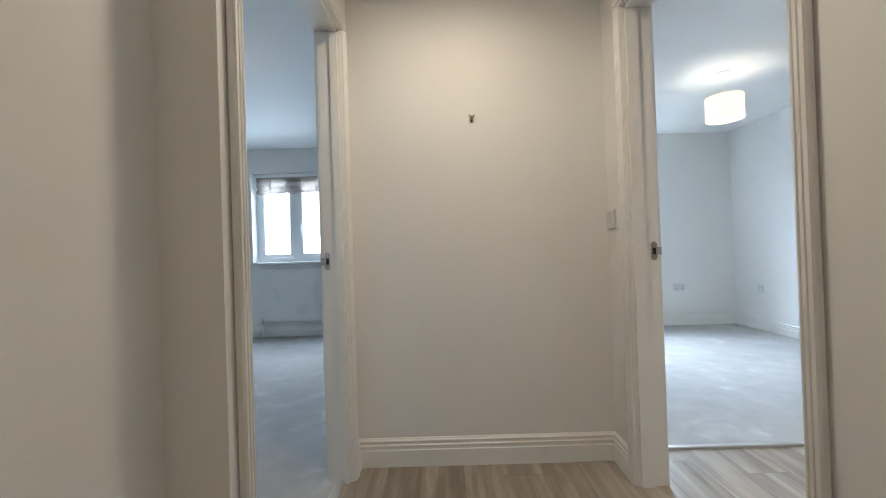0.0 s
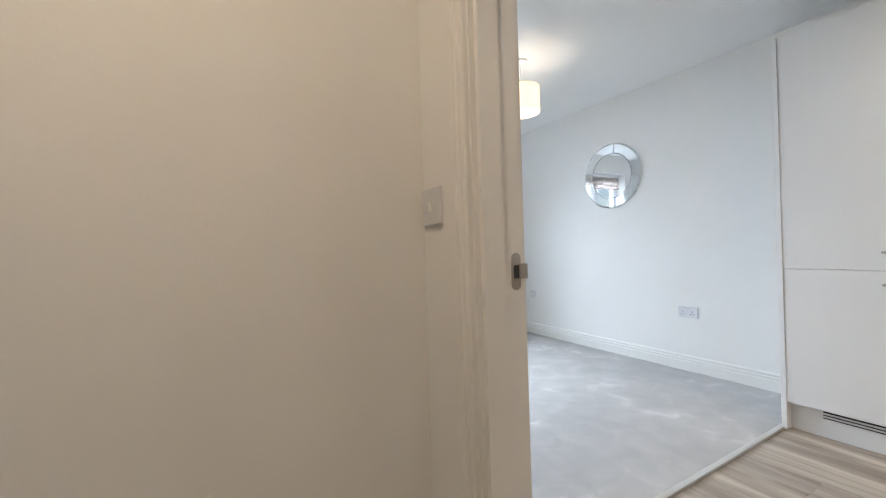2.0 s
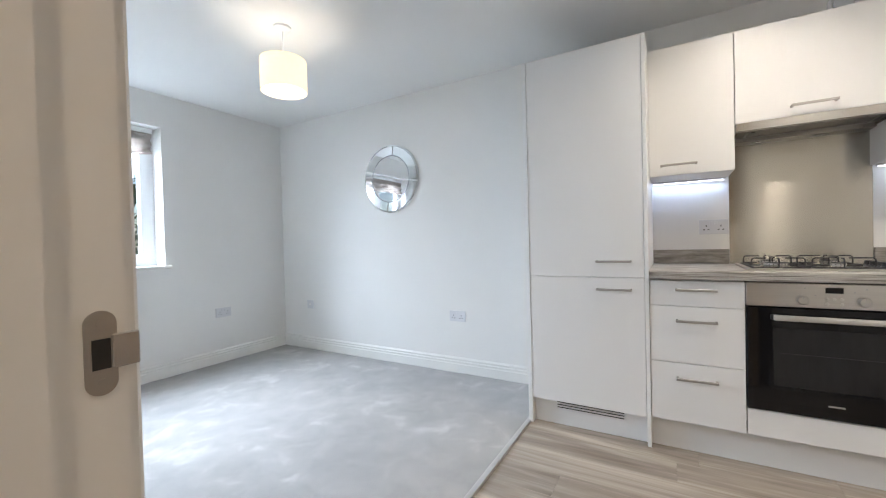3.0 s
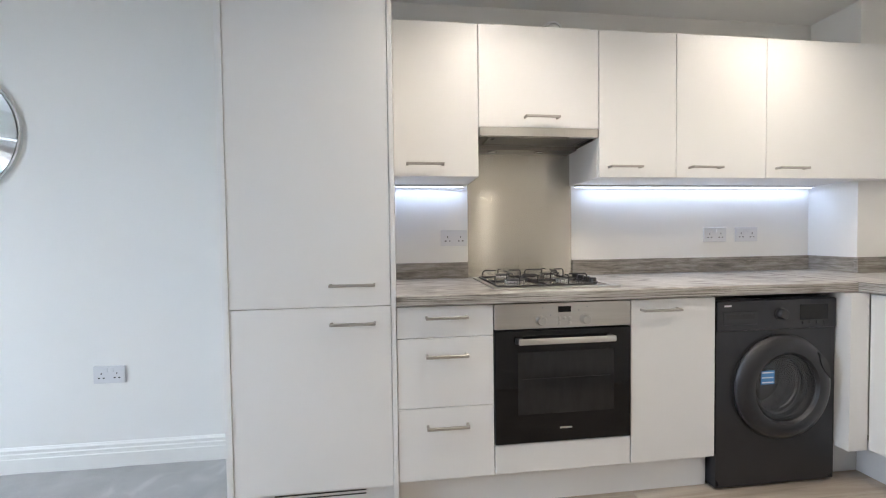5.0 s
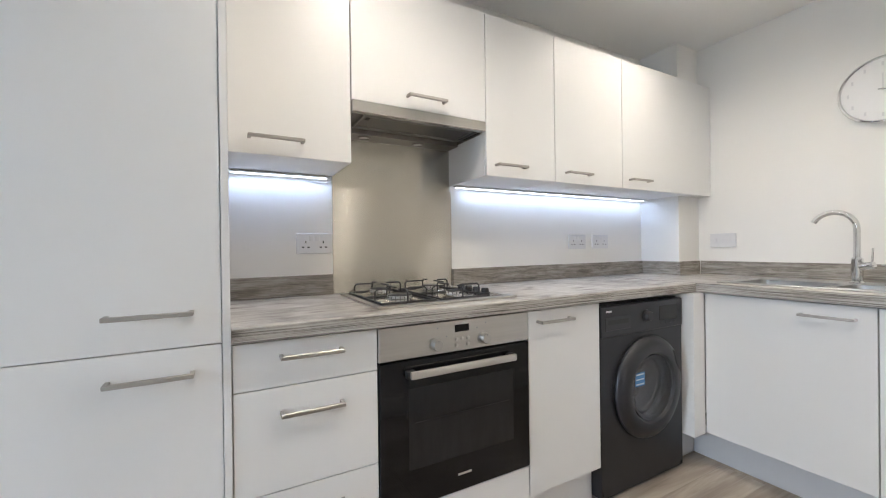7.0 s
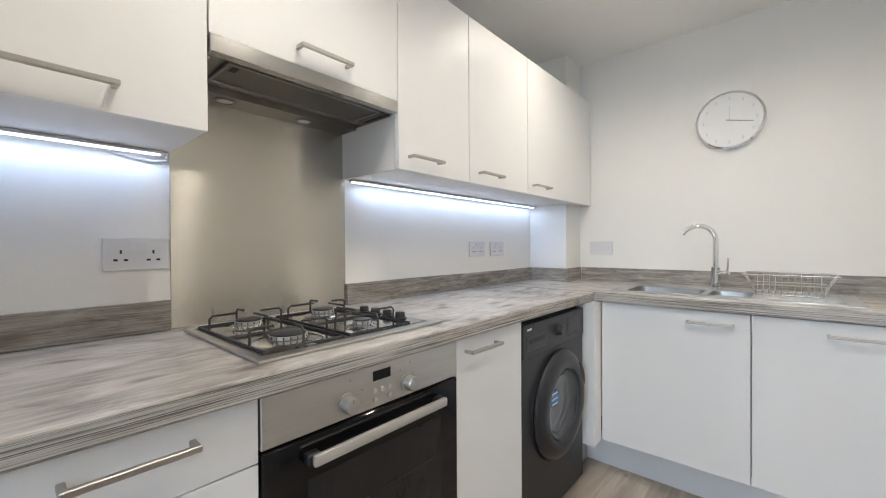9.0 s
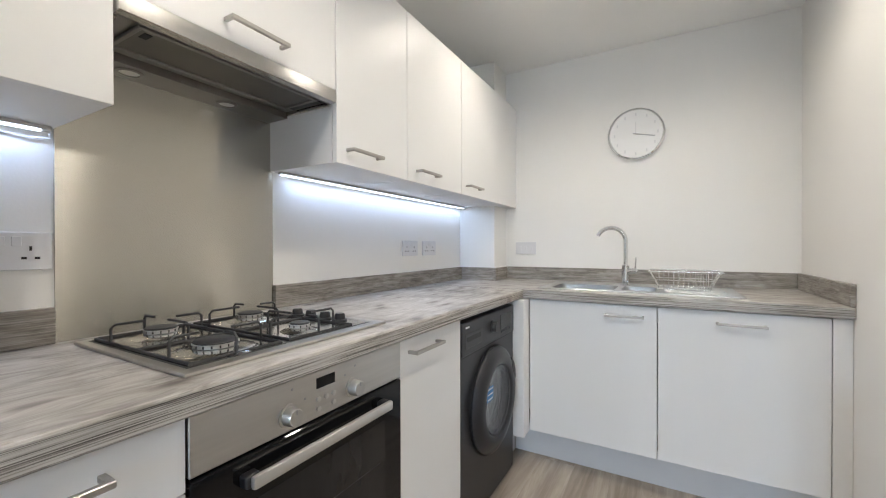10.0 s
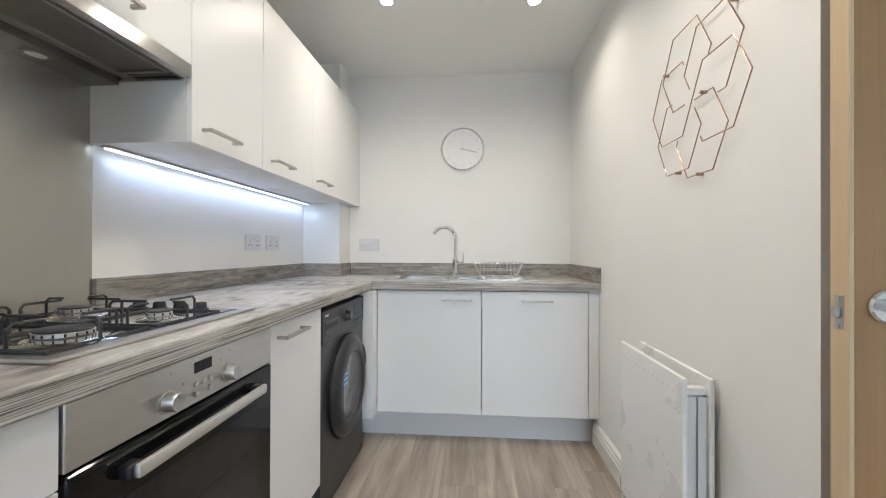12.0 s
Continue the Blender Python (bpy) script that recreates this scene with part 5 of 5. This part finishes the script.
# radiators
def radiator(name, at, out, length, z0, z1, panels, label):
    """A panel radiator; at is its middle on the wall face, out the way that it faces."""
    t = thing(name, (*at, 0), label, "radiator")
    o, c = Vector((*out, 0)), Vector((*at, 0))
    s = Vector((-o.y, o.x, 0))

    def slab(nm, u0, u1, d0, d1, a, b, mat, bev=0.0, parent=None):
        p, q = c + s * u0 + o * d0, c + s * u1 + o * d1
        return part(nm, B(p.x, q.x, p.y, q.y, a, b, bevel=bev, segments=2), mat, parent or t)

    h = length / 2
    faces = []
    for d in panels:
        f = slab("panel", -h, h, d, d + 0.014, z0, z1, RADPAINT, 0.004)
        faces.append(f)
        n = int(length / 0.0333)
        for k in range(n):
            u = -h + (k + 0.5) * length / n
            # grey dashes paint the shading at the ends of the panel grooves
            slab("groove_shade", u - 0.006, u + 0.006, d + 0.0130, d + 0.0150, z1 - 0.052, z1 - 0.046, PLINTH, 0.0, f)
            slab("groove_shade", u - 0.006, u + 0.006, d + 0.0130, d + 0.0150, z0 + 0.030, z0 + 0.036, PLINTH, 0.0, f)
    if len(panels) > 1:
        a, b = panels[0] + 0.014, panels[-1]
        n = int(length / 0.03)
        for k in range(n):
            u = -h + 0.03 + (length - 0.06) * k / max(1, n - 1)
            slab("fin", u - 0.001, u + 0.001, a, b, z0 + 0.04, z1 - 0.055, RADPAINT)
        for e in (-1, 1):
            slab("end_pipe", e * (h - 0.03) - 0.014, e * (h - 0.03) + 0.014, a, b, z1 - 0.052, z1 - 0.03, RADPAINT, 0.003)
            slab("end_pipe", e * (h - 0.03) - 0.014, e * (h - 0.03) + 0.014, a, b, z0 + 0.03, z0 + 0.055, RADPAINT, 0.003)
            slab("side_fin", e * (h - 0.012) - 0.001, e * (h - 0.012) + 0.001, a + 0.004, (a + b) / 2 - 0.003, z0 + 0.03, z1 - 0.055, PLINTH)
            slab("side_fin", e * (h - 0.012) - 0.001, e * (h - 0.012) + 0.001, (a + b) / 2 + 0.003, b - 0.004, z0 + 0.03, z1 - 0.055, PLINTH)
    for e in (-1, 1):
        slab("bracket", e * (h - 0.12) - 0.012, e * (h - 0.12) + 0.012, 0.0, panels[0] + 0.001, z0 + 0.1, z1 - 0.12, RADPAINT)
        p = c + s * e * (h + 0.016) + o * (panels[-1] - 0.004)
        v = part("valve", C((p.x, p.y, z0 - 0.02), (0, 0, 1), 0.013, 0.062, n=16, bevel=0.003), CHROME if e < 0 else TRIM, t, smooth=True)
        part("tail_pipe", C((p.x, p.y, 0.002), (0, 0, 1), 0.0075, z0 - 0.015, n=12), TRIM, v, smooth=True)
        q = p - s * e * 0.03
        part("union", T([(p.x, p.y, z0 + 0.03), (q.x, q.y, z0 + 0.03)], 0.008, 10), CHROME, v)
    return t


radiator("kitchen_radiator", (XW, -0.528), (1, 0), 0.47, 0.14, 0.735, (0.018, 0.092), "white double-panel radiator on the kitchen side wall")
radiator("living_radiator", (1.93, YN), (0, -1), 1.0, 0.20, 0.705, (0.045,), "white panel radiator under the living room window")
radiator("bedroom_radiator", (-1.53, 4.40), (0, -1), 1.0, 0.20, 0.86, (0.045,), "white panel radiator under the bedroom window")

# copper wire wall art: linked open hexagons in two layers
art = thing("wall_art", (XW, -0.40, 1.62), "copper wire wall sculpture of overlapping hexagons", "wall art")


def hexagon(cy, cz, r, depth, order, lead, tail):
    """An open flat-topped hexagon of wire; lead and tail are the shares of the side before and after its run of corners."""
    def corner(k):
        return Vector((XW + depth, cy - 0.022 + r * math.cos(radians(60 * k)), cz + r * math.sin(radians(60 * k))))
    pts = [corner(k) for k in order]
    step = order[1] - order[0]
    step = step if abs(step) == 1 else (-1 if step > 0 else 1)
    if lead:
        pts.insert(0, pts[0].lerp(corner(order[0] - step), lead))
    if tail:
        pts.append(pts[-1].lerp(corner(order[-1] + step), tail))
    part("hexagon", T(pts, 0.0019, 8), COPPER, art)


hexagon(-0.262, 1.545, 0.140, 0.020, (3, 2, 1, 0, 5, 4), 0.0, 0.15)
hexagon(-0.305, 1.668, 0.142, 0.013, (3, 2, 1, 0, 5), 0.45, 0.25)
hexagon(-0.436, 1.695, 0.144, 0.018, (0, 1, 2, 3, 4), 0.2, 0.5)
hexagon(-0.532, 1.600, 0.142, 0.011, (1, 2, 3, 4, 5, 0), 0.1, 0.0)
hexagon(-0.480, 1.480, 0.138, 0.018, (2, 3, 4, 5, 0), 0.25, 0.5)
hexagon(-0.360, 1.450, 0.136, 0.013, (3, 4, 5, 0, 1), 0.15, 0.7)
for cy, cz in ((-0.345, 1.575), (-0.575, 1.725), (-0.365, 1.332), (-0.49, 1.36), (-0.205, 1.765)):
    part("stand_off", C((XW, cy - 0.022, cz), (1, 0, 0), 0.005, 0.019, n=12), COPPER, art, smooth=True)

# round bevelled mirror
mr = thing("round_mirror", (XE, 2.815, 1.675), "round wall mirror with a wide silvered glass border", "mirror")
MC, MR = (XE, 2.815, 1.675), 0.302
part("backing", C(MC, (-1, 0, 0), MR - 0.004, 0.014, n=64), SILVER, mr)
part("outer_trim", L(MC, (-1, 0, 0), [(MR - 0.012, 0.014), (MR - 0.004, 0.020), (MR + 0.002, 0.016), (MR + 0.002, 0.0)], 72), BEVELGLASS, mr, smooth=True)
for k in range(4):
    a0, a1 = 90 * k + 1.2 + 8, 90 * (k + 1) - 1.2 + 8
    bm = bmesh.new()
    inner = [bm.verts.new(p) for p in arc((XE - 0.0175, *MC[1:]), (0, 1, 0), (0, 0, 1), 0.212, a0, a1, 18)]
    outer = [bm.verts.new(p) for p in arc((XE - 0.0168, *MC[1:]), (0, 1, 0), (0, 0, 1), MR - 0.012, a0, a1, 18)]
    for i in range(18):
        bm.faces.new((inner[i], inner[i + 1], outer[i + 1], outer[i]))
    part("border_segment", bm, BEVELGLASS, mr, "slanted mirror border piece", smooth=True)
part("inner_trim", L(MC, (-1, 0, 0), [(0.203, 0.015), (0.206, 0.0195), (0.209, 0.0195), (0.212, 0.015)], 64), ALU, mr, smooth=True)
part("mirror_glass", C(MC, (-1, 0, 0), 0.204, 0.0165, n=64), MIRROR, mr)


# pendant lamps
def pendant(x, y, r, zb, zt, label):
    t = thing("pendant_lamp", (x, y, zt), label, "lamp", "pendant lamps")
    part("ceiling_rose", L((x, y, H), (0, 0, -1), [(0.052, 0.0), (0.050, 0.012), (0.030, 0.022), (0.0, 0.024)], 28), UPVC, t, smooth=True)
    part("cord", C((x, y, zt - 0.06), (0, 0, 1), 0.0035, H - zt + 0.045, n=10), UPVC, t)
    sh = part("shade", L((x, y, zb), (0, 0, 1), [(r, 0.0), (r + 0.002, 0.002), (r + 0.002, zt - zb), (r - 0.001, zt - zb), (r - 0.001, 0.002), (r, 0.0)], 56), SHADE, t, "cream fabric drum shade", smooth=True)
    for k in range(3):
        a = 2 * math.pi * k / 3
        part("spider_wire", T([(x, y, zt - 0.03), (x + r * math.cos(a), y + r * math.sin(a), zt - 0.006)], 0.0018, 6), SILVER, sh)
    part("lamp_holder", C((x, y, zt - 0.075), (0, 0, 1), 0.018, 0.05, n=16), UPVC, t)
    return t


pendant(2.61, 2.62, 0.130, 2.015, 2.200, "cream fabric drum pendant lamp, lit, in the living room")
pendant(-1.40, 1.92, 0.130, 2.015, 2.200, "cream fabric drum pendant lamp, lit, in the bedroom")

# recessed downlights; the third and the last are unseen, added with their lamps
for dx, dy, _ in DOWNLIGHTS + HALL_LIGHTS:
    t = thing("downlight", (dx, dy, H), "small white recessed ceiling downlight, lit", "downlight", "downlights")
    part("bezel", L((dx, dy, H), (0, 0, -1), [(0.043, 0.0), (0.042, 0.003), (0.033, 0.005), (0.030, 0.001)], 32), UPVC, t, smooth=True)
    part("lens", C((dx, dy, H - 0.0005), (0, 0, -1), 0.030, 0.002, n=28), BULB, t, "glowing lens")

# extract vent high on the kitchen wall, brass hook in the hall
vt = thing("extract_vent", (XE, -0.165, 2.28), "round white air vent high on the kitchen wall", "vent")
part("ring", L((XE, -0.165, 2.28), (-1, 0, 0), [(0.062, 0.0), (0.060, 0.010), (0.048, 0.014), (0.044, 0.006)], 32), UPVC, vt, smooth=True)
part("disc", C((XE, -0.165, 2.28), (-1, 0, 0), 0.040, 0.018, n=28, bevel=0.003), UPVC, vt, smooth=True)
hk = thing("coat_hook", (0.448, YH, 1.65), "small brass double coat hook on the hall wall", "hook")
BRASS = material("aged_brass", (0.42, 0.33, 0.18), 0.3, 1.0, vary=0.1, scale=30)
part("back_plate", B(0.441, 0.455, YH - 0.003, YH, 1.632, 1.668, bevel=0.001), BRASS, hk)
for s in (-1, 1):
    part("prong", T([(0.448, YH - 0.003, 1.655), (0.448 + s * 0.007, YH - 0.014, 1.657), (0.448 + s * 0.013, YH - 0.020, 1.665)], 0.0028, 8), BRASS, hk, smooth=True)
part("lower_prong", T([(0.448, YH - 0.003, 1.642), (0.448, YH - 0.016, 1.634), (0.448, YH - 0.020, 1.642)], 0.003, 8), CASTIRON, hk, smooth=True)

# sliding wardrobe in the bedroom
WX = -2.83
wd = thing("sliding_wardrobe", (WX - 0.3, 3.1, 0), "built-in wardrobe with pale glass sliding doors in grey frames", "wardrobe")
part("top_track", B(WX - 0.09, WX + 0.01, 1.2, 4.395, 2.352, H - 0.001), ALU, wd)
part("bottom_track", B(WX - 0.09, WX + 0.01, 1.2, 4.395, 0.012, 0.03), ALU, wd)
part("end_post", B(WX - 0.09, WX + 0.005, 4.365, 4.398, 0.03, 2.352), ALU, wd)
part("back", B(WX - 0.7, WX - 0.68, 1.2, 4.395, 0.012, H - 0.002), CARCASS, wd)
for y0, y1, off in ((3.88, 4.365, 0.0), (3.0, 3.90, 0.04), (2.1, 3.02, 0.0), (1.2, 2.12, 0.04)):
    x = WX - off
    fr_bm = bmesh.new()
    for q in ((y0, y0 + 0.035, 0.03, 2.352), (y1 - 0.035, y1, 0.03, 2.352), (y0 + 0.035, y1 - 0.035, 0.03, 0.085), (y0 + 0.035, y1 - 0.035, 2.31, 2.352)):
        box(fr_bm, x - 0.03, x, *q)
    d = part("sliding_door", fr_bm, ALU, wd, "grey aluminium door frame")
    part("glass_panel", B(x - 0.018, x - 0.008, y0 + 0.034, y1 - 0.034, 0.084, 2.311), WARDGLASS, d, "pale back-painted glass panel")


# vinyl planks, each a piece of the floor
PW, PL = 0.178, 1.22
SHARED = {}


def plank(x0, x1, y0, y1):
    w, l = round(x1 - x0 - 0.0006, 4), round(y1 - y0 - 0.0006, 4)
    if w < 0.01 or l < 0.02:
        return
    if (w, l) not in SHARED:
        bm = B(-w / 2, w / 2, -l / 2, l / 2, -0.006, 0.0, bevel=0.0005)
        me = bpy.data.meshes.new("plank")
        bm.to_mesh(me)
        bm.free()
        me.materials.append(PLANK)
        SHARED[w, l] = me
    ob = new("plank", SHARED[w, l])
    ob.location = ((x0 + x1) / 2, (y0 + y1) / 2, 0)
    ob.parent = floor


def planks(x0, x1, y0, y1):
    i = math.floor(x0 / PW)
    while i * PW < x1:
        a, b = max(x0, i * PW), min(x1, (i + 1) * PW)
        y = y0 - random.Random(i * 7 + 3).random() * PL
        while y < y1:
            plank(a, b, max(y, y0), min(y + PL, y1))
            y += PL
        i += 1


planks(XW, XE, YS, 0.02)
planks(XR, XE, 0.02, CARPET_Y - 0.012)
planks(-0.277, XR, -1.6, YH)
